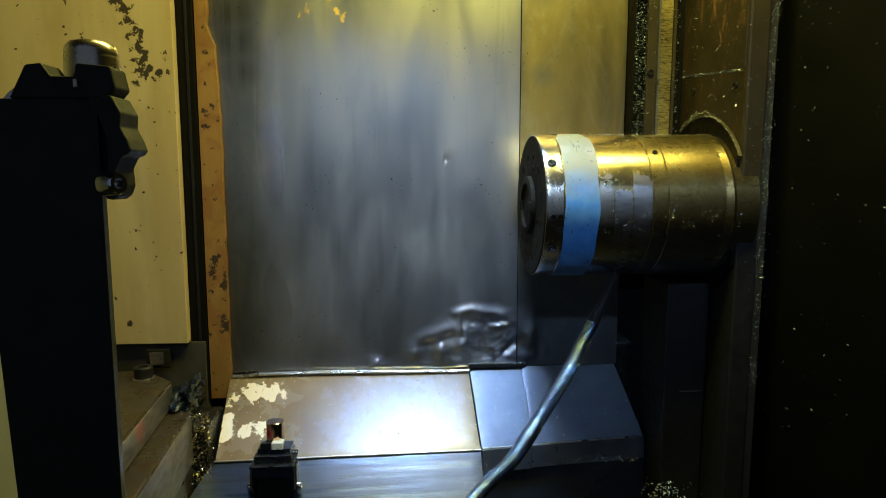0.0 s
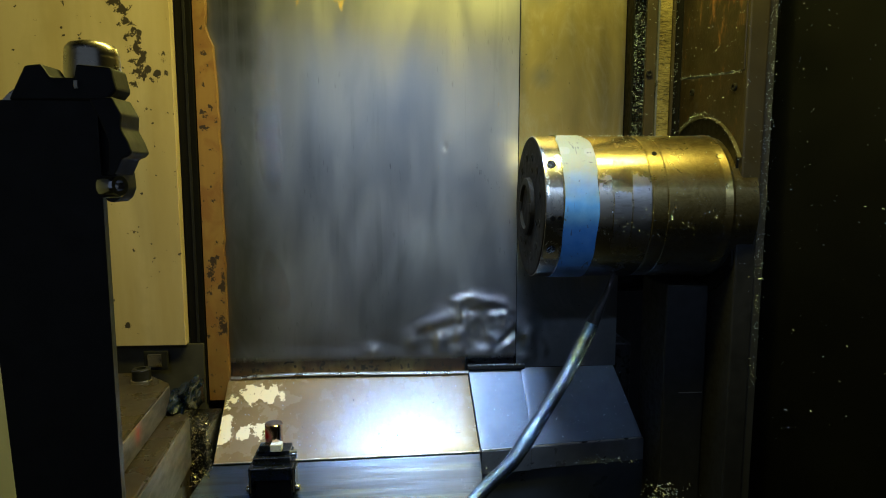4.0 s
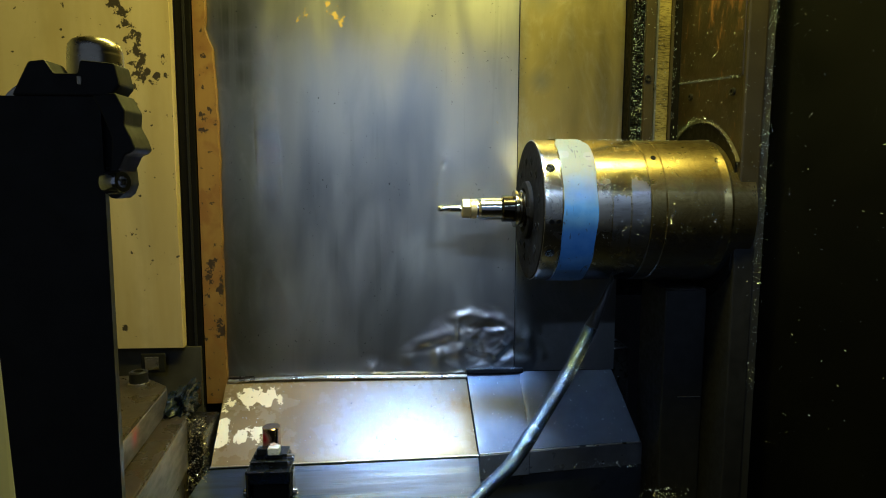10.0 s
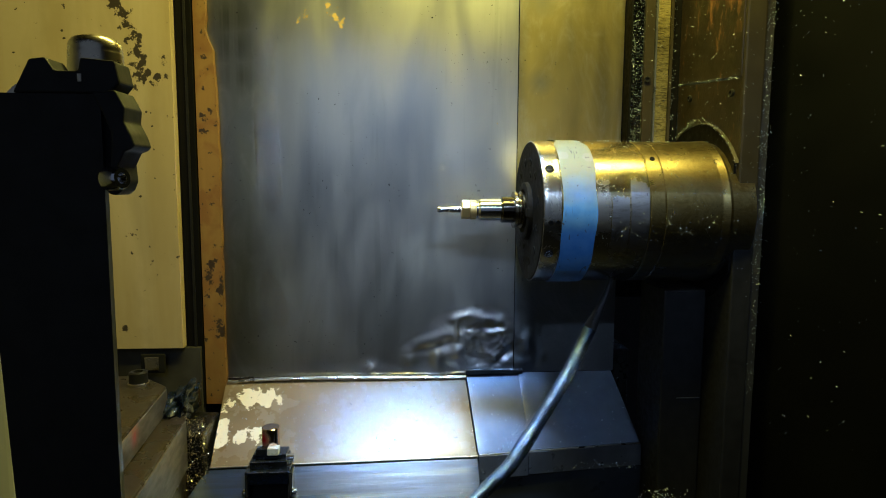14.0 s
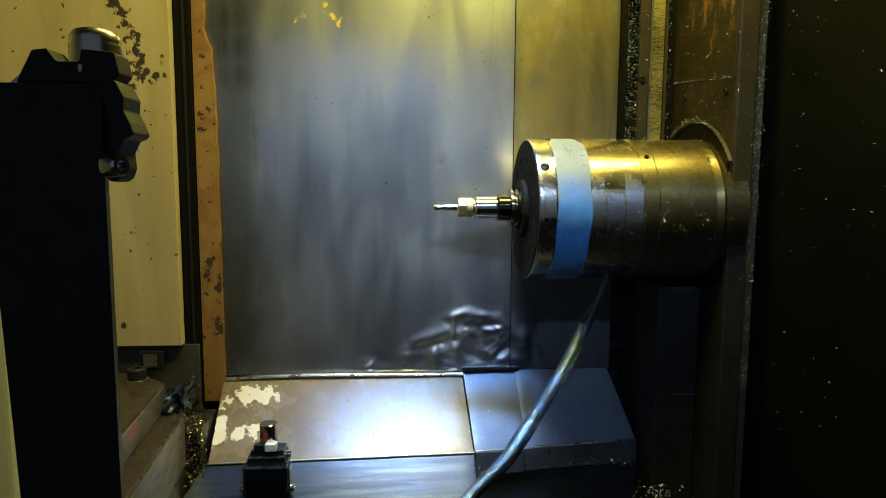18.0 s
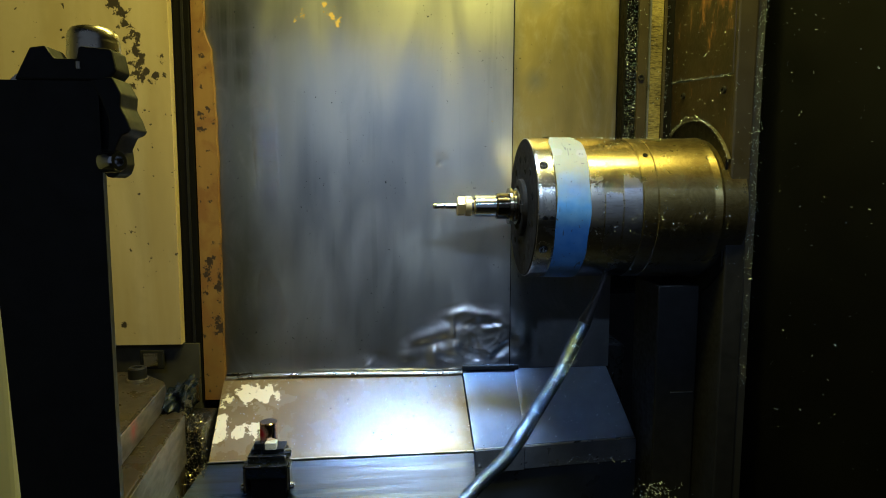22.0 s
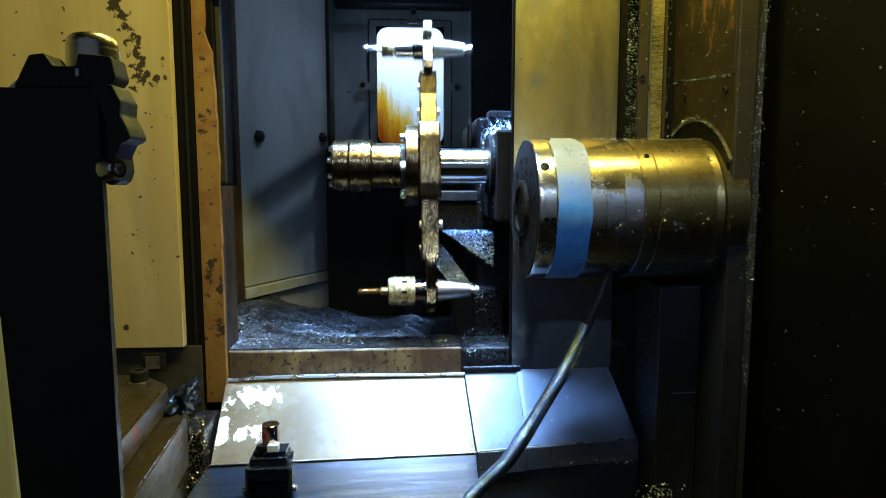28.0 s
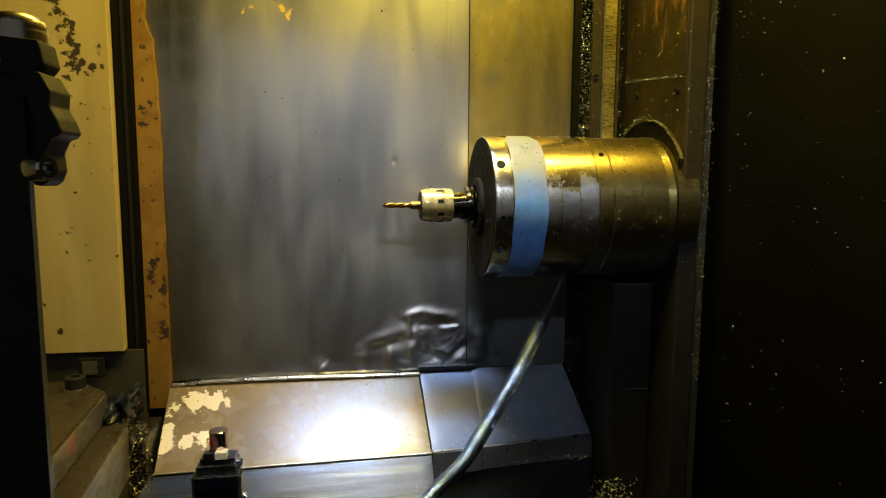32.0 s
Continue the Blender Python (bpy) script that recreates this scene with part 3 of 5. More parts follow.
def post():
    """The rusty post with a ragged edge against the shutter."""
    bm = bmesh.new()
    rng = random.Random(4)
    n = 90
    rows = []
    for i in range(n + 1):
        z = 0.955 + (2.62 - 0.955) * i / n
        j = 0.0018 * noise.noise(Vector((z * 34, 0, 0))) + 0.0035 * max(0, noise.noise(Vector((z * 13, 5, 0))) - 0.2)
        j += float(np.interp(z, (1.10, 1.50, 1.58, 1.62, 1.645, 1.73, 2.62), (0, 0, -0.003, -0.009, -0.015, -0.016, -0.016)))
        j += 0.005 * math.exp(-((z - 1.615) / 0.014) ** 2) - 0.004 * math.exp(-((z - 1.655) / 0.006) ** 2)
        xr = -0.3425 + j
        rows.append([bm.verts.new((x, y, z)) for x, y in ((-0.382, 1.203), (-0.381, 1.191), (-0.3805, 1.190), (xr - 0.0003, 1.190), (xr, 1.1905), (xr, 1.203))])
    for a, b in zip(rows, rows[1:]):
        for i in range(5):
            bm.faces.new((a[i], a[i + 1], b[i + 1], b[i]))
    bm.faces.new(rows[0]), bm.faces.new(rows[-1][::-1])
    return finish("door_post", bm, ORANGE)


setting(post(), "rusty orange-brown painted door post with chipped edge", "post")


# ---- shutter and fixed back panel ----
def crumple(x, z, cx, cz, sx, sz):
    d = ((x - cx) / sx) ** 2 + ((z - cz) / sz) ** 2
    if d > 1:
        return 0.0
    w = (1 - d) ** 1.3
    v = Vector((x * 17 + z * 9 + 0.3 * noise.noise(Vector((x * 30, 0, z * 30))), 3.0, z * 24 - x * 7))
    f = noise.voronoi(v)[0]
    g = noise.voronoi(v * 2.1 + Vector((7, 0, 2)))[0]
    return w * (0.017 * (f[1] - f[0]) + 0.005 * (g[1] - g[0]) + 0.005 * noise.noise(v * 0.7) - 0.008)


def sheet(name, x0, x1, z0, z1, y, nx, nz, mats, shape, thick=0.003):
    bm = bmesh.new()
    g = []
    for j in range(nz + 1):
        v = (j / nz) ** 1.5
        z = z0 + (z1 - z0) * v
        g.append([bm.verts.new((x0 + (x1 - x0) * i / nx, y + shape(x0 + (x1 - x0) * i / nx, z), z)) for i in range(nx + 1)])
    b = [[bm.verts.new((v.co.x, v.co.y + thick, v.co.z)) for v in row] for row in g]
    for j in range(nz):
        for i in range(nx):
            bm.faces.new((g[j][i], g[j][i + 1], g[j + 1][i + 1], g[j + 1][i]))
            bm.faces.new((b[j][i], b[j + 1][i], b[j + 1][i + 1], b[j][i + 1]))
    for j in range(nz):
        bm.faces.new((g[j][0], g[j + 1][0], b[j + 1][0], b[j][0]))
        bm.faces.new((g[j][nx], b[j][nx], b[j + 1][nx], g[j + 1][nx]))
    for i in range(nx):
        bm.faces.new((g[0][i], b[0][i], b[0][i + 1], g[0][i + 1]))
        bm.faces.new((g[nz][i], g[nz][i + 1], b[nz][i + 1], b[nz][i]))
    return bm


def ridge(x, z, ax, az, bx, bz, w, h):
    """A soft fold of height h along the line from a to b."""
    dx, dz = bx - ax, bz - az
    t = min(1.0, max(0.0, ((x - ax) * dx + (z - az) * dz) / (dx * dx + dz * dz)))
    d = math.hypot(x - ax - t * dx, z - az - t * dz)
    return h * math.exp(-(d / w) ** 2) * (1.0 - 0.45 * abs(2 * t - 1) ** 2) if d < 3 * w else 0.0


FOLDS = [(0.095, 1.113, 0.127, 1.123, 0.006, 0.0028), (0.127, 1.123, 0.188, 1.109, 0.008, 0.0024), (0.188, 1.109, 0.217, 1.092, 0.008, 0.0030),
         (0.110, 1.095, 0.188, 1.093, 0.010, -0.0032), (0.103, 1.108, 0.105, 1.073, 0.004, 0.0042), (0.026, 1.064, 0.089, 1.086, 0.010, 0.0034),
         (0.034, 1.051, 0.089, 1.064, 0.010, -0.0026), (0.064, 1.056, 0.068, 1.010, 0.012, 0.0075), (0.108, 1.064, 0.106, 1.020, 0.012, 0.0050),
         (0.135, 1.055, 0.155, 1.060, 0.026, -0.0055), (0.166, 1.086, 0.199, 1.090, 0.005, 0.0045), (0.182, 1.034, 0.215, 1.070, 0.007, 0.0036),
         (0.177, 1.020, 0.215, 1.051, 0.008, -0.0050), (-0.070, 1.018, -0.059, 1.010, 0.014, 0.0050), (0.010, 1.045, 0.012, 1.020, 0.014, 0.0050)]


def shutter_shape(x, z):
    h = 0.55 * crumple(x, z, 0.150, 1.065, 0.125, 0.075) - 0.0030 * math.exp(-((z - 1.004) / 0.016) ** 2) * (0.6 + 0.6 * noise.noise(Vector((x * 8, 1, 0))))
    if z < 1.16 and x > -0.13:
        h -= sum(ridge(x, z, *f) for f in FOLDS)
    d = math.hypot(x - 0.076, z - 1.415)
    h += 0.0022 * math.exp(-(d / 0.0045) ** 2) - 0.0004 * math.exp(-(d / 0.016) ** 2)
    h += 0.00025 * noise.noise(Vector((x * 5, 0, z * 3.2))) + 0.0002 * noise.noise(Vector((x * 13, 4, z * 2)))
    h += 0.003 * math.exp(-((x + 0.235) / 0.03) ** 2) * max(0.0, noise.noise(Vector((3, 0, z * 5))) + 0.3)
    return h


def shutter():
    root = empty("shutter_door")
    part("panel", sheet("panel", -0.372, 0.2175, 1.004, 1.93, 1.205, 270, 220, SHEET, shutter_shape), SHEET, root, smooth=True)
    part("bottom_lip", box(-0.345, 0.2165, 1.2055, 1.2075, 1.0005, 1.0055, 0.0008), SATIN, root, "bright worn bottom lip")
    return tagged(root, "brushed sheet-steel shutter, crumpled at its lower corner", "shutter door")


SHUTTER = shutter()


def fixed_shape(x, z):
    return crumple(x, z, 0.235, 1.06, 0.035, 0.07) + 0.001 * noise.noise(Vector((x * 7, 9, z * 3)))


setting(finish("wall_back", sheet("wall_back", 0.2202, 0.4235, 1.004, 2.62, 1.207, 40, 90, YELLOWED, fixed_shape), YELLOWED, smooth=True),
        "fixed stained sheet-steel panel beside the shutter", "wall")
# Added behind the seam so the gap shows black, as in shade
slab("seam_backing", (0.2150, 0.2235, 1.2115, 1.2150, 1.004, 2.62), RUBBER, "added black strip that darkens the panel seam", 0.0005)
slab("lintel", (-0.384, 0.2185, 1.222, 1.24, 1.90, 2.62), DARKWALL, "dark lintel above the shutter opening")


# ---- sloped ledge under the shutter ----
def quad_plate(name, pts, thick, mat, label, wave=0.0006):
    """A sheet from four corners (near left, near right, far right, far left), slightly uneven, with rolled rims."""
    a = [Vector(p) for p in pts]
    nrm = (a[1] - a[0]).cross(a[3] - a[0]).normalized()
    bm = bmesh.new()
    nx, ny = 40, 16
    top, low = [], []
    for j in range(ny + 1):
        v = j / ny
        rt, rl = [], []
        for i in range(nx + 1):
            u = i / nx
            p = (a[0] * (1 - u) + a[1] * u) * (1 - v) + (a[3] * (1 - u) + a[2] * u) * v
            edge = min(u * nx, (1 - u) * nx, v * ny, (1 - v) * ny)
            h = wave * noise.noise(p * 9) - (0.0008 if edge < 0.5 else 0.0)
            rt.append(bm.verts.new(p + nrm * h))
            rl.append(bm.verts.new(p - nrm * thick))
        top.append(rt), low.append(rl)
    for j in range(ny):
        for i in range(nx):
            bm.faces.new((top[j][i], top[j][i + 1], top[j + 1][i + 1], top[j + 1][i]))
            bm.faces.new((low[j][i], low[j + 1][i], low[j + 1][i + 1], low[j][i + 1]))
        bm.faces.new((top[j][0], top[j + 1][0], low[j + 1][0], low[j][0]))
        bm.faces.new((top[j][nx], low[j][nx], low[j + 1][nx], top[j + 1][nx]))
    for i in range(nx):
        bm.faces.new((top[0][i], low[0][i], low[0][i + 1], top[0][i + 1]))
        bm.faces.new((top[ny][i], top[ny][i + 1], low[ny][i + 1], low[ny][i]))
    return setting(finish(name, bm, mat, smooth=True), label, "ledge")


quad_plate("ledge", [(-0.335, 1.049, 0.893), (0.130, 1.068, 0.893), (0.1205, 1.199, 0.999), (-0.345, 1.199, 0.997)], 0.003, LEDGE,
           "sloped grey ledge with flaked cream paint")
quad_plate("ledge_cover", [(0.133, 1.0685, 0.894), (0.444, 1.104, 0.894), (0.417, 1.199, 1.003), (0.1235, 1.199, 1.001)], 0.006, LEDGE_STEEL,
           "sloped blue-grey steel ledge cover plate")
quad_plate("ledge_lap", [(0.230, 1.0775, 0.8975), (0.4435, 1.102, 0.8975), (0.4165, 1.1985, 1.0065), (0.228, 1.1985, 1.0055)], 0.003, LEDGE_STEEL,
           "second steel plate lapped over the ledge cover")
quad_plate("ledge_front", [(-0.43, 0.89, 0.760), (0.130, 0.915, 0.760), (0.130, 1.0655, 0.8895), (-0.34, 1.0465, 0.8895)], 0.003, APRON, "sloped dark oily apron below the ledge")
setting(finish("ledge_base", prism([(0.131, 1.070), (0.46, 1.107), (0.46, 1.13), (0.131, 1.09)], 0.30, 0.8895, "z"), DARK_STEEL), "dark oily plate below the ledge lip", "plate")
setting(finish("ledge_lip", prism([(0.133, 1.0635), (0.225, 1.074), (0.225, 1.077), (0.133, 1.0665)], 0.850, 0.893, "z", 0.0006), LIP_STEEL), "turned-down steel lip of the ledge cover", "lip")
setting(finish("ledge_lip", prism([(0.226, 1.074), (0.446, 1.1005), (0.446, 1.1035), (0.226, 1.077)], 0.852, 0.894, "z", 0.0006), LIP_STEEL), "turned-down steel lip of the ledge cover", "lip")
def rolled_rim():
    """The bright rolled edge along the top of the ledge, bowed a little."""
    bm = bmesh.new()
    rings = []
    for i in range(41):
        u = i / 40
        x = -0.340 + 0.462 * u
        z = 0.9985 + 0.003 * u + 0.0022 * math.sin(u * 5.0) - 0.0025 * math.exp(-((u - 0.03) / 0.04) ** 2)
        rings.append([bm.verts.new((x, 1.1945 + math.cos(k * math.pi / 4) * 0.0042, z + math.sin(k * math.pi / 4) * 0.0036)) for k in range(8)])
    for u, v in zip(rings, rings[1:]):
        for k in range(8):
            bm.faces.new((u[k], u[(k + 1) % 8], v[(k + 1) % 8], v[k]))
    bm.faces.new(rings[0][::-1]), bm.faces.new(rings[-1])
    return finish("ledge_rim", bm, SATIN, None, "", True)


setting(rolled_rim(), "bright rolled metal rim along the ledge top", "rim")
for a, b in (((-0.336, 1.0475, 0.8925), (0.131, 1.0665, 0.8925)), ((0.134, 1.0665, 0.8945), (0.444, 1.1020, 0.8945))):
    a, b = Vector(a), Vector(b)
    tube = rod(0.0017, 0.0, (b - a).length, 0.0004, 12, axis="z")
    bmesh.ops.transform(tube, matrix=Matrix.Translation(a) @ (b - a).to_track_quat("Z", "Y").to_matrix().to_4x4(), verts=tube.verts)
    setting(finish("ledge_edge", tube, SATIN, smooth=True), "bright worn folded edge along the ledge foot", "edge")
setting(finish("ledge_bar", box(0.122, 0.236, 1.194, 1.2035, 1.003, 1.0125, 0.002), BLACK), "black chip-dusted bar along the ledge top", "bar")
setting(finish("sill", box(-0.345, 0.118, 1.213, 1.30, 0.96, 1.049, 0.004), SILL), "rust-stained steel sill of the shutter opening", "sill")
setting(finish("sill_sludge", box(-0.344, 0.117, 1.219, 1.30, 1.0492, 1.052, 0.001), SLUDGE), "thin black sludge on the sill", "sludge")
setting(finish("sill_side", box(0.119, 0.46, 1.218, 1.32, 0.90, 1.045, 0.003), SLUDGE), "black sludge-covered sill end beside the shutter", "sill")

# ---- column and way covers ----
slab("way_seal", (0.4245, 0.4495, 1.176, 1.205, 1.25, 2.62), RUBBER, "chip-caked black way seal beside the column")


def seal_teeth():
    """Three ranks of small worn teeth on the way seal."""
    bm = bmesh.new()
    rng = random.Random(31)
    for x0, x1 in ((0.4290, 0.4345), (0.4365, 0.4415), (0.4430, 0.4488)):
        z = 1.34 + rng.random() * 0.004
        while z < 1.95:
            h = rng.uniform(0.0035, 0.0055)
            d = rng.uniform(0.002, 0.005)
            lo = [bm.verts.new((x, y, q)) for x, y, q in ((x0, 1.1759, z), (x1, 1.1759, z), (x1, 1.1759 - d, z + h * 0.25), (x0, 1.1759 - d, z + h * 0.25))]
            hi = [bm.verts.new((x, 1.1759, z + h)) for x in (x0, x1)]
            bm.faces.new(lo), bm.faces.new((lo[3], lo[2], hi[1], hi[0])), bm.faces.new((lo[0], lo[3], hi[0])), bm.faces.new((lo[1], hi[1], lo[2]))
            z += h + rng.uniform(0.001, 0.002)
    return finish("seal_teeth", bm, OILBLACK)


setting(seal_teeth(), "ranks of small wet black seal teeth", "seal")
slab("way_rail", (0.4500, 0.4690, 1.170, 1.20, 1.25, 2.62), COLUMN, "smooth oily brown rail beside the seal", 0.001)
slab("way_strip_edge", (0.4693, 0.4727, 1.166, 1.19, 1.25, 2.62), LIP_STEEL, "thin tan edge of the guide strip", 0.0005)
slab("way_strip", (0.4735, 0.4965, 1.168, 1.19, 1.25, 2.62), SCUFFED, "scuffed brassy steel guide strip with cross scratches", 0.001)
slab("way_strip_edge", (0.4970, 0.5020, 1.164, 1.19, 1.25, 2.62), COLUMN, "thin tan edge of the guide strip", 0.0005)
slab("way_gap", (0.5023, 0.5215, 1.175, 1.19, 1.25, 2.62), RUBBER, "black gap seal beside the column")
setting(finish("column_plate_low", prism([(0.957, 1.302), (1.185, 1.302), (1.185, 1.568), (0.957, 1.5475)], 0.5235, 0.5575, "x", 0.0015), PLATE), "oily dark lower column plate", "plate")
setting(finish("column_plate", prism([(0.957, 1.549), (1.185, 1.5695), (1.185, 2.62), (0.957, 2.62)], 0.5215, 0.5575, "x", 0.0015), PLATE), "oily dark upper column plate with rust", "plate")
slab("column_flange", (0.5240, 0.5580, 0.952, 1.0, 1.30, 2.62), COLUMN, "smooth olive-brown edge of the machine column", 0.004)
# Lower column turned black: its shade is put into the colour
slab("column_low_shade", (0.5235, 0.5580, 0.955, 1.185, 0.5, 1.2995), BLACK, "lower edge of the machine column, blackened for shade", 0.003)
# Cover added here, black in place of the shade under the spindle
slab("low_shade_cover", (0.448, 0.5220, 1.03, 1.14, 0.5, 1.20), BLACK, "added black cover standing in for shade under the spindle", 0.003)
slab("way_cover_lip", (0.476, 0.518, 1.0285, 1.0297, 1.007, 1.0085), LIP_STEEL, "thin worn edge on the way cover", 0.0003)
slab("column_edge", (0.5585, 0.5720, 0.958, 1.00, 1.24, 2.62), BRUSH, "chip-dusted black seal on the column edge", 0.001)
slab("column_edge_low", (0.5585, 0.5720, 0.958, 1.00, 0.5, 1.2395), INK, "black lower seal on the column edge", 0.001)

for at, ax in (((0.4565, 1.170, 1.577), (0, -1, 0)), ((0.4565, 1.170, 1.455), (0, -1, 0)), ((0.5232, 1.128, 1.537), (-1, 0, 0)), ((0.5232, 0.982, 1.527), (-1, 0, 0))):
    ob = empty("column_screw", at)
    bolt("head", (0, 0, 0), ax, 0.0062, 0.004, ob, BLACK)
    tagged(ob, "small black socket screw in the column", "screw", "column screws")

AX, AY, AZ = 0.211, 1.06, 1.334


def spindle():
    root = empty("spindle_head", (AX, AY, AZ))
    nose = part("nose_ring", lathe([(0.0012, 0.1180), (0.0018, 0.1192), (0.0035, 0.12), (0.0085, 0.12), (0.0285, 0.12), (0.0295, 0.1192)], 96), NOSE, root, smooth=True)
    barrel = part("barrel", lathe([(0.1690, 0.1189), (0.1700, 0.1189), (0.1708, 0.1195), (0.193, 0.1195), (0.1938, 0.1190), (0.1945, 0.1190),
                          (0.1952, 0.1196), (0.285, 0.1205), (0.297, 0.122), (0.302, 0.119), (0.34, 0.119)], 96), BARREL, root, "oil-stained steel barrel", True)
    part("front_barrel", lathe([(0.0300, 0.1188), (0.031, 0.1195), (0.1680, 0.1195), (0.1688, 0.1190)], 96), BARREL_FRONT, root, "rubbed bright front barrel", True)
    # blue tape, torn unevenly
    bm = bmesh.new()
    seg, rings = 120, []
    for k in range(5):
        ring = []
        for i in range(seg):
            t = 2 * math.pi * i / seg
            e0 = 0.0305 + 0.0022 * noise.noise(Vector((math.cos(t) * 2, math.sin(t) * 2, 1)))
            e1 = 0.0845 + 0.0038 * noise.noise(Vector((math.cos(t) * 2.5, math.sin(t) * 2.5, 7)))
            if abs(t - 1.75) < 0.25:
                e0 += 0.010 * (1 - abs(t - 1.75) / 0.25)
                e1 -= 0.008 * (1 - abs(t - 1.75) / 0.25)
            x = e0 + (e1 - e0) * k / 4
            r = 0.1208 + 0.0006 * noise.noise(Vector((x * 60, t * 5, 2)))
            ring.append(bm.verts.new((x, math.cos(t) * r, math.sin(t) * r)))
        rings.append(ring)
    for u, v in zip(rings, rings[1:]):
        for i in range(seg):
            bm.faces.new((u[i], u[(i + 1) % seg], v[(i + 1) % seg], v[i]))
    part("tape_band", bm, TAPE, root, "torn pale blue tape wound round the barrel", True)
    # face, recessed slightly in the ring
    face = part("face", lathe([(0.0012, 0.1178), (0.0002, 0.1172), (-0.0005, 0.116), (-0.0005, 0.050), (0.004, 0.046), (0.060, 0.034), (0.060, 0.0)], 72), FACE, root, "dark oily end face", True)
    part("bore_ring", lathe([(-0.0008, 0.050), (-0.0075, 0.049), (-0.009, 0.046), (-0.009, 0.038), (-0.004, 0.0355)], 60), FACE, root, "raised ring round the taper bore", True)
    for s in (-1, 1):
        part("drive_key", box(-0.0105, -0.007, s * 0.0415 - 0.008, s * 0.0415 + 0.008, -0.0075, 0.0075, 0.0012), FACE, root)
    for k in range(12):
        t = 2 * math.pi * (k + 0.5) / 12
        bolt("face_bolt", (-0.0004, math.cos(t) * 0.086, math.sin(t) * 0.086), (-1, 0, 0), 0.0068, 0.0012, face, FACE)
    for k in range(4):
        t = 2 * math.pi * k / 4 + 0.35
        bolt("face_bolt", (-0.0004, math.cos(t) * 0.066, math.sin(t) * 0.066), (-1, 0, 0), 0.0055, 0.0014, face, FACE)
    # screw holes round the barrel
    for x, deg, r in ((0.0135, 36, 0.0075), (0.0125, -6, 0.0042), (0.0235, -6, 0.0042), (0.0140, -31, 0.0075), (0.0140, 100, 0.0075), (0.183, 47, 0.0042), (0.290, 18, 0.0042), (0.288, 44, 0.0060),
                      (0.0140, 168, 0.0075), (0.0140, -100, 0.0075)):
        t = radians(deg)
        d = Vector((0, -math.cos(t), math.sin(t)))
        bm = lathe([(0.0, r), (0.0012, r * 0.98), (0.0012, r * 0.8), (0.0004, r * 0.72), (0.0004, 0.0)], 14, axis="z")
        bmesh.ops.transform(bm, matrix=Matrix.Translation(Vector((x, 0, 0)) + d * 0.1197) @ d.to_track_quat("Z", "Y").to_matrix().to_4x4(), verts=bm.verts)
        part("screw_hole", bm, HOLE, nose if x < 0.03 else barrel, smooth=True)
    # Black disc on the plate in place of a recess in shade
    hole = [(max(0.960 - AY, 0.025 + math.cos(2 * math.pi * i / 60) * 0.1545), -0.002 + math.sin(2 * math.pi * i / 60) * 0.1545) for i in range(60)]
    part("recess_disc", prism(hole, 0.3085, 0.3120, "x"), RUBBER, root, "black disc standing in for the shaded recess round the barrel")
    bm = bmesh.new()
    g = []
    for i in range(41):
        t = radians(50 + 98 * i / 40)
        w = 0.0008 + 0.0028 * max(0, i / 40 - 0.45)
        g.append([bm.verts.new((x, 0.025 + math.cos(t) * r, math.sin(t) * r - 0.002)) for x, r in ((0.3065, 0.1548), (0.3065, 0.1548 + w), (0.3120, 0.1556 + w), (0.3120, 0.1548))])
    for u, v in zip(g, g[1:]):
        for k in range(4):
            bm.faces.new((u[k], u[(k + 1) % 4], v[(k + 1) % 4], v[k]))
    bm.faces.new(g[0]), bm.faces.new(g[-1][::-1])
    part("recess_rim", bm, COLUMN, root, "thin chip-dusted rim", True)
    return tagged(root, "steel spindle head with oily yellow sheen and blue tape", "spindle")


spindle()


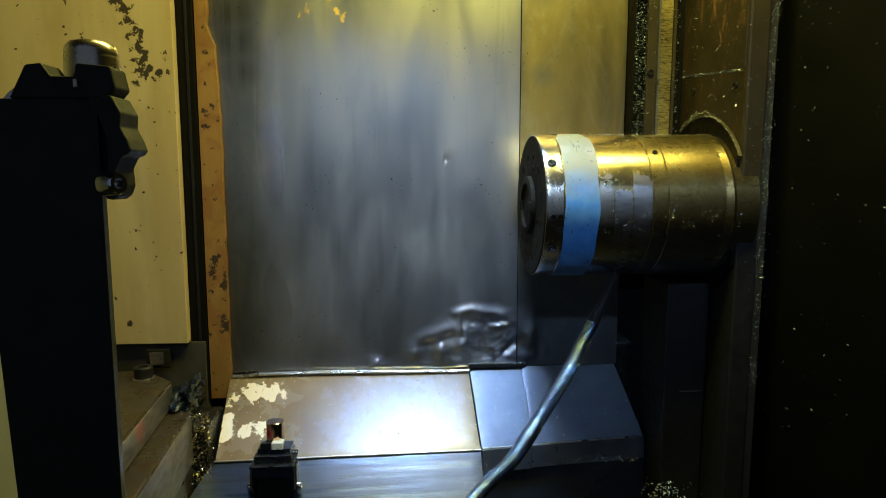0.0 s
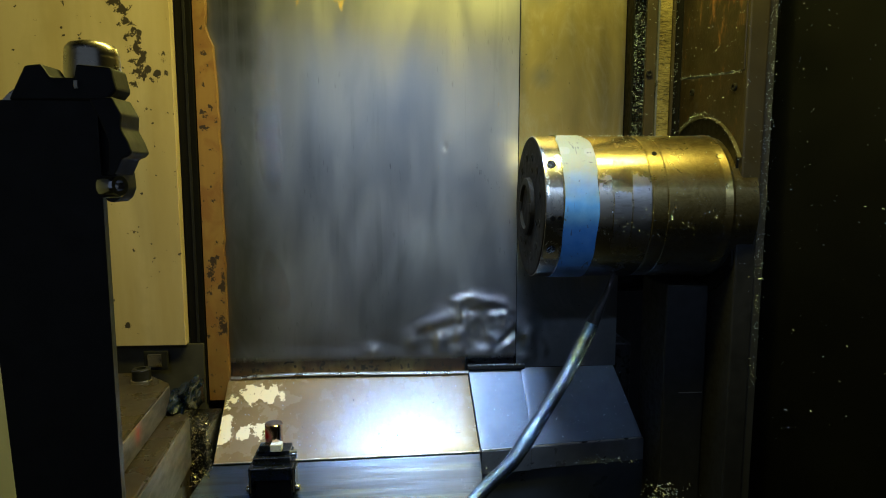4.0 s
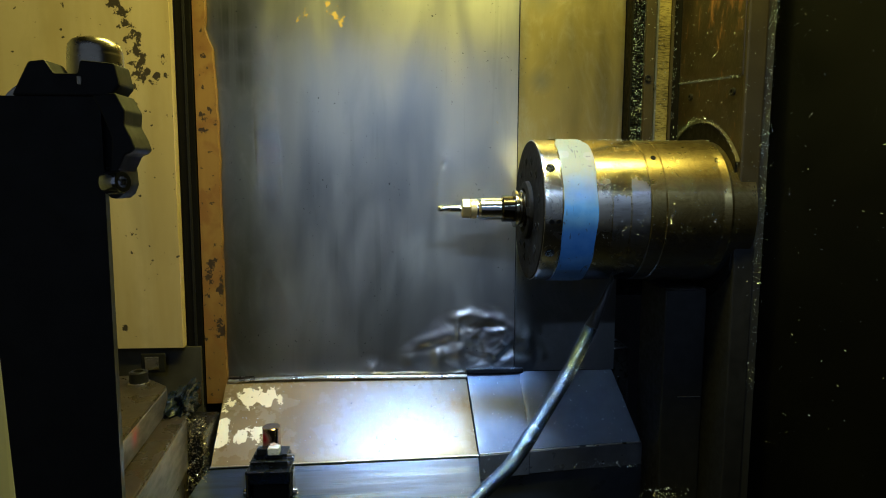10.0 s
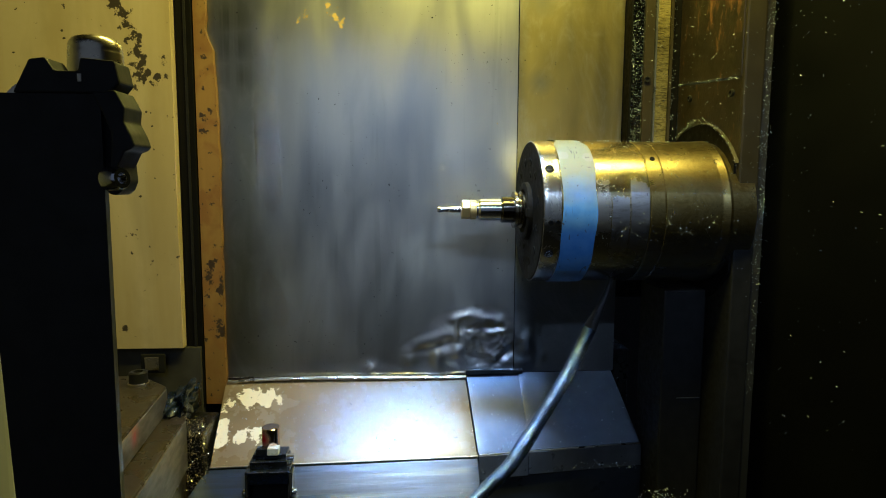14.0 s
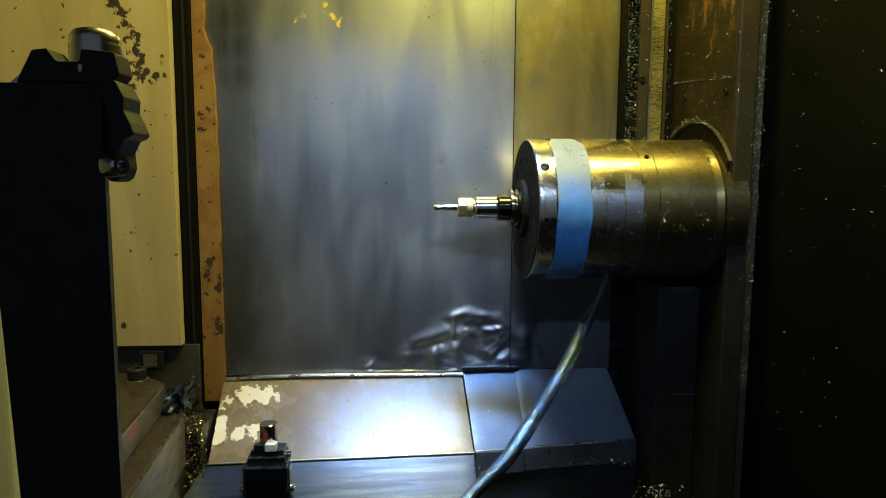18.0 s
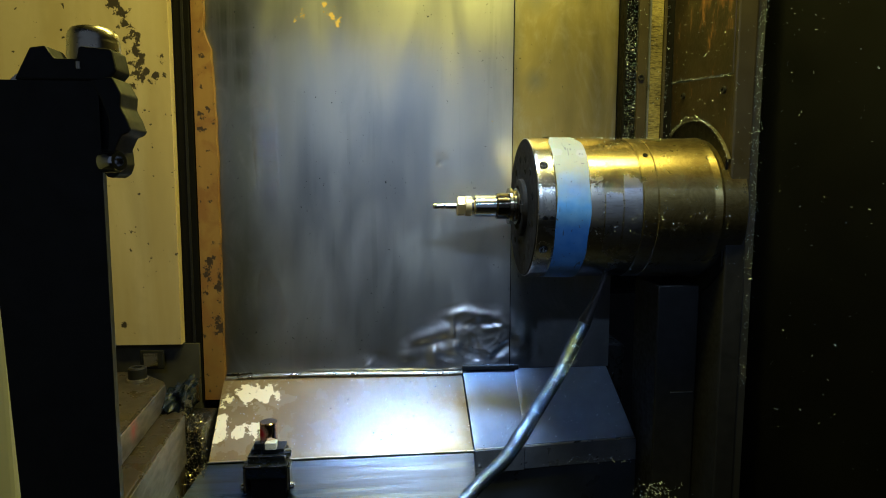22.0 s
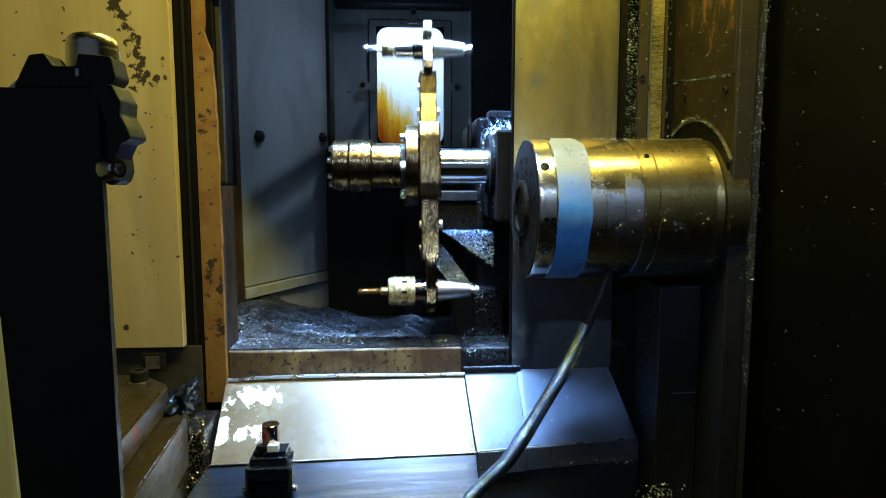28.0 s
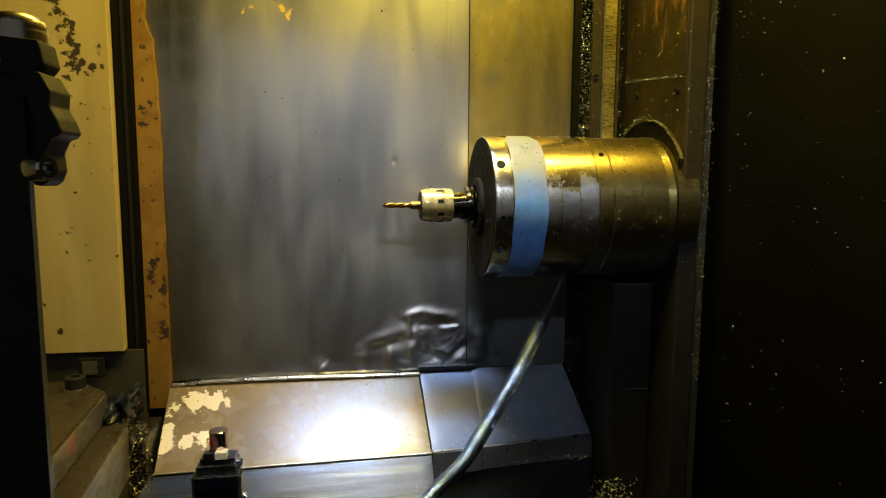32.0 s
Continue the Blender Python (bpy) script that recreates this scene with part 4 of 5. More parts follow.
# ---- tools ----
def end_mill_tool():
    """A collet holder with an end mill; the gauge plane is at x = 0 and the cutter points to -x."""
    root = empty("end_mill_holder")
    part("taper", lathe([(0.0, 0.0222), (0.0655, 0.0125), (0.067, 0.010), (0.069, 0.0065), (0.076, 0.0065), (0.078, 0.0095), (0.083, 0.0095), (0.086, 0.005)], 40), SATIN, root, smooth=True)
    part("flange", lathe([(0.000, 0.0222), (-0.003, 0.0222), (-0.003, 0.0312), (-0.0095, 0.0316), (-0.0122, 0.0275), (-0.0152, 0.0275), (-0.0178, 0.0316), (-0.0225, 0.0312), (-0.0235, 0.0235)], 48), FLANGE, root, smooth=True)
    part("collar", lathe([(-0.0235, 0.0225), (-0.042, 0.0225), (-0.0435, 0.021)], 40), BLACKCHROME, root, "black collar", True)
    part("body", lathe([(-0.0435, 0.0178), (-0.045, 0.0186), (-0.080, 0.0186), (-0.0815, 0.0175), (-0.0835, 0.0150), (-0.087, 0.0150)], 40), CHROME, root, "polished cylindrical body", True)
    nut = lathe([(-0.0865, 0.0158), (-0.0875, 0.0168), (-0.0965, 0.0168), (-0.0975, 0.016)], 30)
    part("nut_ring", nut, STRIP, root, "brass-toned ring of collet nut", True)
    hexa = lathe([(-0.0978, 0.0155), (-0.099, 0.0172), (-0.110, 0.0172), (-0.1118, 0.0140), (-0.1118, 0.0078)], 6)
    part("collet_nut", hexa, STRIP, root, "hexagonal collet nut")
    part("shank", rod(0.0056, -0.132, -0.111, 0.0006, 20), CHROME, root, smooth=True)
    bm = bmesh.new()
    seg, n, rings = 16, 20, []
    for j in range(n + 1):
        x = -0.132 - 0.021 * j / n
        tw = j / n * 3.4
        ring = []
        for i in range(seg):
            t = 2 * math.pi * i / seg
            r = 0.0052 * (0.62 + 0.38 * abs(math.cos(t)) ** 0.7) * (1.0 if j < n - 2 else 1 - 0.35 * (j - n + 2) / 2)
            ring.append(bm.verts.new((x, math.cos(t + tw) * r, math.sin(t + tw) * r)))
        rings.append(ring)
    for u, v in zip(rings, rings[1:]):
        for i in range(seg):
            bm.faces.new((u[i], u[(i + 1) % seg], v[(i + 1) % seg], v[i]))
    bm.faces.new(rings[-1]), bm.faces.new(rings[0][::-1])
    part("fluted_end", bm, CHROME, root, "bright spiral flutes", True)
    return tagged(root, "polished steel collet holder with slim end mill", "tool holder")


def drill_tool():
    root = empty("drill_holder")
    part("taper", lathe([(0.0, 0.0222), (0.0655, 0.0125), (0.067, 0.010), (0.069, 0.0065), (0.076, 0.0065), (0.078, 0.0095), (0.083, 0.0095), (0.086, 0.005)], 40), SATIN, root, smooth=True)
    part("flange", lathe([(0.000, 0.0222), (-0.003, 0.0222), (-0.003, 0.0312), (-0.0095, 0.0316), (-0.0122, 0.0275), (-0.0152, 0.0275), (-0.0178, 0.0316), (-0.0225, 0.0312), (-0.0235, 0.0235)], 48), BLACKCHROME, root, smooth=True)
    part("collar", lathe([(-0.0235, 0.0245), (-0.031, 0.0245), (-0.032, 0.0225), (-0.046, 0.0225)], 40), BLACKCHROME, root, "black neck", True)
    chuck = part("chuck", lathe([(-0.0455, 0.0262), (-0.047, 0.0283), (-0.060, 0.0287), (-0.061, 0.0279), (-0.0625, 0.0279), (-0.0635, 0.0287), (-0.085, 0.0283), (-0.094, 0.0268), (-0.0985, 0.0248), (-0.0985, 0.012)], 48), CREAM, root, "cream-coloured chuck sleeve", True)
    # Raised black blocks drawn as the slots, dark like their shade
    for k in range(8):
        t = 2 * math.pi * k / 8 + 0.2
        bm = box(-0.073, -0.062, -0.0028, 0.0028, 0.0278, 0.0291, 0.0004, Matrix.Rotation(t, 4, "X"))
        part("spanner_slot", bm, HOLE, chuck)
    part("chuck_mouth", lathe([(-0.0985, 0.0245), (-0.1005, 0.023), (-0.1005, 0.009), (-0.098, 0.0075)], 40), BLACK, root, "black chuck mouth", True)
    part("shank", lathe([(-0.100, 0.0072), (-0.115, 0.0068), (-0.117, 0.0055)], 20), CARBIDE, root, smooth=True)
    bm = bmesh.new()
    seg, n, rings = 16, 40, []
    for j in range(n + 1):
        x = -0.117 - 0.046 * j / n
        tw = j / n * 9.0
        ring = []
        for i in range(seg):
            t = 2 * math.pi * i / seg
            r = 0.0049 * (0.5 + 0.5 * abs(math.cos(t)) ** 0.6) * (1.0 if j < n - 4 else 1 - 0.85 * (j - n + 4) / 4)
            ring.append(bm.verts.new((x, math.cos(t + tw) * r, math.sin(t + tw) * r)))
        rings.append(ring)
    for u, v in zip(rings, rings[1:]):
        for i in range(seg):
            bm.faces.new((u[i], u[(i + 1) % seg], v[(i + 1) % seg], v[i]))
    bm.faces.new(rings[-1]), bm.faces.new(rings[0][::-1])
    part("twist_drill", bm, CARBIDE, root, "gold-coated twist drill", True)
    return tagged(root, "drill in cream milling chuck with black neck", "tool holder")


END_MILL = end_mill_tool()
DRILL = drill_tool()
GAUGE_X = AX - 0.003


# ---- tool change arm; its own x = 0 is the middle of the grippers ----
HUB_Y, HUB_Z, REACH = 1.31, 1.414, 0.2625
GRIP_X = GAUGE_X - 0.0137


def change_arm():
    root = empty("tool_change_arm", (GRIP_X, HUB_Y, HUB_Z))
    part("hub", prism([(-0.052, -0.080), (0.052, -0.080), (0.060, -0.05), (0.060, 0.05), (0.052, 0.080), (-0.052, 0.080), (-0.060, 0.05), (-0.060, -0.05)], -0.022, 0.022, "x", 0.003), DULL, root, "worn steel hub block")
    for s in (1, -1):
        arm = [(-0.036 * s, 0.078 * s), (0.036 * s, 0.078 * s), (0.030 * s, 0.150 * s), (0.034 * s, 0.200 * s), (-0.034 * s, 0.200 * s), (-0.030 * s, 0.150 * s)]
        a = part("arm_half", prism(arm, -0.0175, 0.0175, "x", 0.002), DULL, root)
        # forked gripper, open away from the hub's turning side
        fork = [(-0.052, 0.198), (0.052, 0.198), (0.052, 0.215), (0.044, 0.238), (0.036, 0.2625), (0.041, 0.290), (0.034, 0.306), (0.020, 0.300), (0.0285, 0.285), (0.0288, 0.2625), (0.022, 0.243),
                (0.0, 0.2335), (-0.022, 0.243), (-0.0288, 0.2625), (-0.0285, 0.285), (-0.020, 0.300), (-0.034, 0.306), (-0.041, 0.290), (-0.036, 0.2625), (-0.044, 0.238), (-0.052, 0.215)]
        part("gripper", prism([(y * s, z * s) for y, z in fork], -0.0095, 0.0095, "x", 0.0012), DULL, root, "forked steel gripper")
        part("gripper_key", box(-0.0195, 0.0195, -0.013, 0.013, s * 0.186 - 0.012, s * 0.186 + 0.012, 0.002), BLACK, root)
        bolt("pivot_bolt", (0.0172, 0.018 * s, 0.128 * s), (1, 0, 0), 0.0085, 0.009, a, SATIN)
        bolt("pivot_bolt", (-0.0172, 0.018 * s, 0.128 * s), (-1, 0, 0), 0.0075, 0.005, a, SATIN)
        bolt("pivot_bolt", (-0.0172, -0.012 * s, 0.172 * s), (-1, 0, 0), 0.0065, 0.005, a, SATIN)
    flange = part("flange", lathe([(-0.050, 0.082), (-0.048, 0.085), (-0.025, 0.085), (-0.023, 0.083)], 56), DULL, root, "round clamp flange", True)
    for k in range(6):
        t = 2 * math.pi * k / 6 + 0.3
        bolt("flange_bolt", (-0.050, math.cos(t) * 0.068, math.sin(t) * 0.068), (-1, 0, 0), 0.0075, 0.010, flange, CHROME)
    part("neck", lathe([(-0.058, 0.046), (-0.0505, 0.046)], 40), BLACK, root, smooth=True)
    part("sleeve", lathe([(-0.118, 0.0465), (-0.117, 0.048), (-0.060, 0.048), (-0.058, 0.047)], 48), DULL, root, "oil-stained sleeve", True)
    part("sleeve_ring", lathe([(-0.163, 0.0535), (-0.1615, 0.055), (-0.120, 0.055), (-0.1185, 0.0535)], 48), DULL, root, "wider sleeve ring", True)
    cap = part("end_cap", lathe([(-0.198, 0.050), (-0.196, 0.053), (-0.1655, 0.053), (-0.164, 0.051)], 48), DULL, root, "end cap with screws", True)
    for k in range(8):
        t = 2 * math.pi * k / 8
        bolt("cap_bolt", (-0.198, math.cos(t) * 0.040, math.sin(t) * 0.040), (-1, 0, 0), 0.0055, 0.009, cap, CHROME)
    part("ram", lathe([(0.022, 0.036), (0.024, 0.0375), (0.42, 0.0375)], 48), CHROME, root, "polished ram shaft", True)
    return tagged(root, "double-ended steel tool change arm on polished ram", "tool change arm")


ARM = change_arm()


# ---- magazine room behind the shutter ----
slab("magazine_back", (-0.245, 0.226, 2.06, 2.08, 0.30, 1.495), GREYPAINT, "grey painted rear door below its window")
slab("magazine_back_top", (-0.245, 0.226, 2.06, 2.08, 1.886, 2.62), GREYPAINT, "grey painted rear door above its window")
slab("magazine_back_near", (-0.245, -0.0825, 2.06, 2.08, 1.4955, 1.8855), GREYPAINT, "grey painted rear door beside its window")
slab("magazine_back_far", (0.1475, 0.226, 2.06, 2.08, 1.4955, 1.8855), GREYPAINT, "grey painted rear door beside its window")
slab("magazine_dark_wall", (0.2265, 1.07, 2.0, 2.04, 0.30, 2.62), DARKWALL, "rear wall of the magazine, black to look unlit")
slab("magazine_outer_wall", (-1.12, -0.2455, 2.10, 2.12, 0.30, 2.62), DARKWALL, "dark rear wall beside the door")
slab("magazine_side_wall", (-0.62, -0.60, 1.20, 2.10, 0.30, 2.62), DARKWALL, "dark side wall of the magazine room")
slab("magazine_beam", (-0.20, 0.226, 1.98, 2.055, 1.931, 1.99), BLACK, "black chip-dusted beam over the rear door")
slab("outside_wall", (-0.9, 0.9, 2.62, 2.64, 0.28, 2.64), GREYPAINT, "pale wall outside the rear window")


def window():
    root = empty("window_1", (0.0325, 2.05, 1.69))
    # frame with rounded opening
    def rounded(w, h, r, n=6):
        pts = []
        for cx, cz, a0 in ((w - r, h - r, 0), (-w + r, h - r, 90), (-w + r, -h + r, 180), (w - r, -h + r, 270)):
            for i in range(n + 1):
                a = radians(a0 + 90 * i / n)
                pts.append((cx + r * math.cos(a), cz + r * math.sin(a)))
        return pts
    bm = bmesh.new()
    inner, outer = rounded(0.1095, 0.188, 0.003), rounded(0.131, 0.206, 0.004)
    va = [[bm.verts.new((x, y, z)) for x, z in ring] for y in (-0.006, 0.008) for ring in (outer, inner)]
    n = len(inner)
    for i in range(n):
        j = (i + 1) % n
        bm.faces.new((va[0][i], va[0][j], va[1][j], va[1][i]))
        bm.faces.new((va[2][i], va[3][i], va[3][j], va[2][j]))
        bm.faces.new((va[1][i], va[1][j], va[3][j], va[3][i]))
        bm.faces.new((va[0][i], va[2][i], va[2][j], va[0][j]))
    part("window_frame", bm, FRAMEGREY, root, "dull grey window frame")
    gk = bmesh.new()
    inner, outer = rounded(0.1075, 0.186, 0.036), rounded(0.1092, 0.1877, 0.003)
    va = [[gk.verts.new((x, y, z)) for x, z in ring] for y in (-0.002, 0.0035) for ring in (outer, inner)]
    for i in range(n):
        j = (i + 1) % n
        gk.faces.new((va[0][i], va[0][j], va[1][j], va[1][i]))
        gk.faces.new((va[1][i], va[1][j], va[3][j], va[3][i]))
        gk.faces.new((va[0][i], va[2][i], va[2][j], va[0][j]))
        gk.faces.new((va[2][i], va[3][i], va[3][j], va[2][j]))
    part("gasket", gk, RUBBER, root, "black rubber gasket")
    bead = bmesh.new()
    rings = []
    line = []
    for (xa, za), (xb, zb) in (((-0.132, -0.207), (-0.132, 0.207)), ((-0.132, 0.207), (0.132, 0.207)), ((0.132, 0.207), (0.132, -0.207))):
        line += [(xa + (xb - xa) * k / 40, za + (zb - za) * k / 40) for k in range(40)]
    for k, (x, z) in enumerate(line):
        r = 0.0022 + 0.0022 * max(0, noise.noise(Vector((k * 0.35, 2, 0))) + 0.3)
        x += 0.0015 * noise.noise(Vector((k * 0.2, 7, 0)))
        side = Vector((1, 0, 0)) if k < 40 or k >= 80 else Vector((0, 0, 1))
        rings.append([bead.verts.new(Vector((x, -0.003, z)) + side * math.cos(q * math.pi / 3) * r + Vector((0, 1, 0)) * math.sin(q * math.pi / 3) * r) for q in range(6)])
    for u, v in zip(rings, rings[1:]):
        for q in range(6):
            bead.faces.new((u[q], u[(q + 1) % 6], v[(q + 1) % 6], v[q]))
    part("sealant_bead", bead, BLACK, root, "uneven black sealant bead", True)
    p = bmesh.new()
    f = [p.verts.new((x, 0.004, z)) for x, z in rounded(0.110, 0.189, 0.036)]
    g = [p.verts.new((v.co.x, 0.0065, v.co.z)) for v in f]
    p.faces.new(f), p.faces.new(g[::-1])
    for i in range(len(f)):
        j = (i + 1) % len(f)
        p.faces.new((f[i], g[i], g[j], f[j]))
    bmesh.ops.transform(p, matrix=Matrix.Translation((0.0325, 2.05, 1.69)), verts=p.verts)
    pane = finish("pane", p, PANE)
    tagged(pane, "bright frosted pane, stained yellow with oil")
    pane.parent = root
    pane.matrix_parent_inverse = Matrix.Translation((-0.0325, -2.05, -1.69))
    return setting(root, "bright frosted window with oil-stained pane", "window")


window()


def latch(at, turn):
    root = empty("window_latch", at)
    root.rotation_euler[1] = turn
    part("plate", prism([(-0.013, -0.028), (0.013, -0.028), (0.013, 0.012), (0.006, 0.026), (-0.006, 0.026), (-0.013, 0.012)], -0.010, -0.003, "y", 0.001), FRAMEGREY, root)
    bolt("screw", (0.002, -0.010, 0.006), (0, -1, 0), 0.008, 0.008, root, BLACK)
    return tagged(root, "small grey window latch with black screw", "latch", "latches round the window")


latch((0.042, 2.043, 1.912), 0)
latch((0.176, 2.043, 1.688), radians(90))
latch((-0.114, 2.043, 1.688), radians(-90))


def angled_panel():
    """The slanting grey side panel of the magazine room with a frame strip and its bolts."""
    a, b = Vector((-0.395, 1.60, 0)), Vector((-0.222, 1.92, 0))
    d = (b - a).normalized()
    nrm = Vector((d.y, -d.x, 0))
    ang = math.atan2(d.y, d.x)
    L = (b - a).length
    root = empty("side_panel", (a.x, a.y, 0))
    root.rotation_euler[2] = ang
    part("sheet", box(-0.019, L, 0.0, 0.006, 1.115, 2.6, 0.001), SHADEGREY, root)
    part("lower_sheet", box(0.0, L, 0.006, 0.012, 1.0, 1.08, 0.001), SHADEGREY, root)
    part("bottom_rail", box(-0.02, L, -0.012, 0.010, 1.085, 1.112, 0.002), FRAMEGREY, root, "grey bottom rail")
    part("corner_strip", box(L + 0.001, L + 0.025, -0.012, 0.008, 1.0, 2.6, 0.002), INK, root, "black edge strip")
    part("edge_strip", box(-0.045, -0.020, -0.008, 0.008, 1.0, 2.6, 0.002), JAMB, root, "brown-stained edge strip")
    bolt("bolt", (0.055, 0.0, 1.50), (0, -1, 0), 0.016, 0.012, root, BLACK, False)
    bolt("bolt", (L - 0.03, 0.0, 1.515), (0, -1, 0), 0.016, 0.012, root, BLACK, False)
    return setting(root, "slanting grey painted panel with black bolts", "panel")


angled_panel()
slab("opening_jamb", (-0.384, -0.352, 1.225, 1.33, 1.375, 2.62), RUBBER, "oil-black jamb inside the shutter opening", 0.002)
slab("opening_jamb_low", (-0.384, -0.353, 1.225, 1.33, 0.96, 1.374), JAMB, "brown oil-stained lower jamb of the shutter opening", 0.002)
slab("jamb_strip", (-0.3515, -0.342, 1.235, 1.25, 1.38, 2.62), BRUSH, "black toothed strip on the jamb", 0.001)
slab("jamb_return_top", (-0.42, -0.405, 1.335, 1.565, 1.375, 2.62), RUBBER, "black return between jamb and side panel", 0.002)
slab("jamb_return", (-0.42, -0.405, 1.335, 1.565, 0.96, 1.374), JAMB, "brown-stained return between jamb and side panel", 0.002)


def conduit(a, b, r):
    """An added, unseen bar across the room overhead, a to b, casting shade."""
    a, b = Vector(a), Vector(b)
    bm = rod(r, 0.0, (b - a).length, 0.002, 20, axis="z")
    bmesh.ops.transform(bm, matrix=Matrix.Translation(a) @ (b - a).to_track_quat("Z", "Y").to_matrix().to_4x4(), verts=bm.verts)
    return setting(finish("conduit", bm, BLACK, smooth=True), "unseen black bar overhead, added to cast a shadow band", "conduit")


# Two out-of-view bars that throw diagonal shade on the side panel
conduit((-0.155, 1.240, 1.914), (0.2565, 2.000, 2.294), 0.0075)
conduit((-0.154, 1.240, 1.878), (0.2565, 2.000, 2.213), 0.0088)


def magazine():
    root = empty("tool_magazine", (0.30, 1.56, 1.40))
    part("housing", box(-0.118, 0.30, -0.07, 0.30, -0.30, 0.135, 0.006), SLUDGE, root)
    part("pot_mouth", lathe([(-0.128, 0.048), (-0.131, 0.044), (-0.131, 0.030), (-0.10, 0.020)], 36, (0, 0.0, 0.095)), BLACK, root, "black tool pot", True)
    part("top_bracket", box(-0.09, 0.05, -0.078, -0.02, 0.135, 0.150, 0.002), DARK_STEEL, root)
    part("ram_bushing", lathe([(-0.119, 0.062), (-0.114, 0.066), (0.05, 0.066)], 40, (0, -0.25, 0.014)), RUBBER, root, "black ram bushing", True)
    part("bushing_block", box(-0.11, 0.25, -0.33, -0.072, -0.10, 0.085, 0.006), RUBBER, root)
    part("rail_slab", box(-0.235, -0.12, -0.10, 0.02, -0.063, -0.040, 0.002), DARK_STEEL, root, "steel rail with wet edges")
    part("rail_block", box(-0.225, -0.075, -0.09, 0.04, -0.135, -0.064, 0.004), SLUDGE, root)
    return tagged(root, "oil-blackened tool magazine housing covered in chips", "tool magazine")


magazine()
# a support rib that carries two chip-laden slopes
setting(finish("support_rib", prism([(0.050, 1.222), (0.092, 1.236), (0.168, 1.13), (0.172, 0.95), (0.140, 0.95), (0.112, 1.12)], 1.42, 1.46, "y", 0.003), RUBBER), "black support rib under the magazine", "rib")
setting(finish("support_shelf", prism([(0.0885, 1.2725), (0.214, 1.2725), (0.214, 1.180), (0.200, 1.180)], 1.385, 1.418, "y", 0.003), RUBBER), "black sloped shelf under the magazine", "shelf")
slab("support_leg", (0.125, 0.24, 1.44, 1.55, 0.92, 1.128), SLUDGE, "black support leg behind the sill", 0.004)
slab("support_leg_back", (0.005, 0.060, 1.70, 1.76, 0.92, 1.40), GUARD, "dark support leg deep in the magazine", 0.004)
slab("motor_cover", (-0.215, 0.205, 1.80, 2.04, 0.991, 1.482), GUARD, "black oily motor cover below the rear window", 0.006)
slab("motor_cover_rail", (-0.125, 0.03, 1.785, 1.799, 1.378, 1.392), BLACK, "thin wet rail on the motor cover", 0.002)
setting(finish("chip_tray", box(-0.60, 0.45, 1.301, 2.1, 0.955, 0.99, 0.002), SLUDGE), "oily tray floor of the magazine room", "tray")


def heap():
    """The uneven bed of chips that lies on the tray."""
    bm = bmesh.new()
    nx, ny, g = 60, 44, []
    for j in range(ny + 1):
        row = []
        for i in range(nx + 1):
            x, y = -0.404 + 0.504 * i / nx, 1.302 + 0.48 * j / ny
            row.append(bm.verts.new((x, y, heap_z(x, y))))
        g.append(row)
    for j in range(ny):
        for i in range(nx):
            bm.faces.new((g[j][i], g[j][i + 1], g[j + 1][i + 1], g[j + 1][i]))
    return tagged(finish("chip_heap", bm, SLUDGE, None, "", True), "dark sludge bed under the metal chips", "sludge", "", "stuff")


def heap_z(x, y):
    e = min(1, max(0, (0.10 - x) / 0.08)) * min(1, max(0, (1.78 - y) / 0.1))
    return 0.985 + e * (0.030 + 0.022 * noise.noise(Vector((x * 7, y * 7, 0))) + 0.010 * noise.noise(Vector((x * 25, y * 25, 3))) + 0.20 * max(0, -x - 0.10) * min(1, max(0, (y - 1.33) / 0.2)))


heap()


def on_heap(rng):
    while True:
        x, y = rng.uniform(-0.402, 0.10), 1.302 + 0.46 * rng.random() ** 1.25
        dens = 0.52 + 1.7 * noise.noise(Vector((x * 9, y * 9, 8)))
        if y > 1.5:
            dens *= 0.25
        if x > -0.08 and y < 1.34:
            dens *= 0.25
        if rng.random() < dens:
            return (x, y, heap_z(x, y) + 0.001), (0, -0.2, 1)


chips("swarf", 26000, on_heap, 0.0030, "bright curled aluminium chips heaped on the tray", 3, SWARF_METAL)
chips("swarf", 1500, lambda r: ((-0.342 + 0.45 * r.random() ** 1.6, 1.30 - 0.085 * r.random() ** 1.3, 1.0525), (0, 0, 1)), 0.0045, "fine chips scattered on the sill", 5, SWARF_METAL)


def on_rib(rng):
    t, u = rng.random(), rng.uniform(-0.5, 0.5)
    return (0.074 + 0.070 * t + u * 0.040, 1.416 + rng.random() * 0.003, 1.226 - 0.092 * t + u * 0.012), (0.2, -0.8, 0.6)


chips("swarf", 1400, on_rib, 0.0078, "bright chips clinging to the support rib", 6)


def on_shelf(rng):
    u, v = rng.random() ** 0.7, rng.random()
    return (0.093 + u * 0.114, 1.381 + 0.003 * rng.random(), 1.271 - v * 0.082 * u), (0, -0.8, 0.6)


chips("swarf", 1400, on_shelf, 0.0078, "bright chips packed on the sloped shelf", 7)
def on_bushing(rng):
    if rng.random() < 0.55:
        return (rng.uniform(0.19, 0.26), rng.uniform(1.235, 1.48), 1.4865 + abs(rng.gauss(0, 0.012))), (0, -0.3, 1)
    return (0.188, rng.uniform(1.24, 1.48), 1.485 - abs(rng.gauss(0, 0.07))), (-1, -0.2, 0.3)


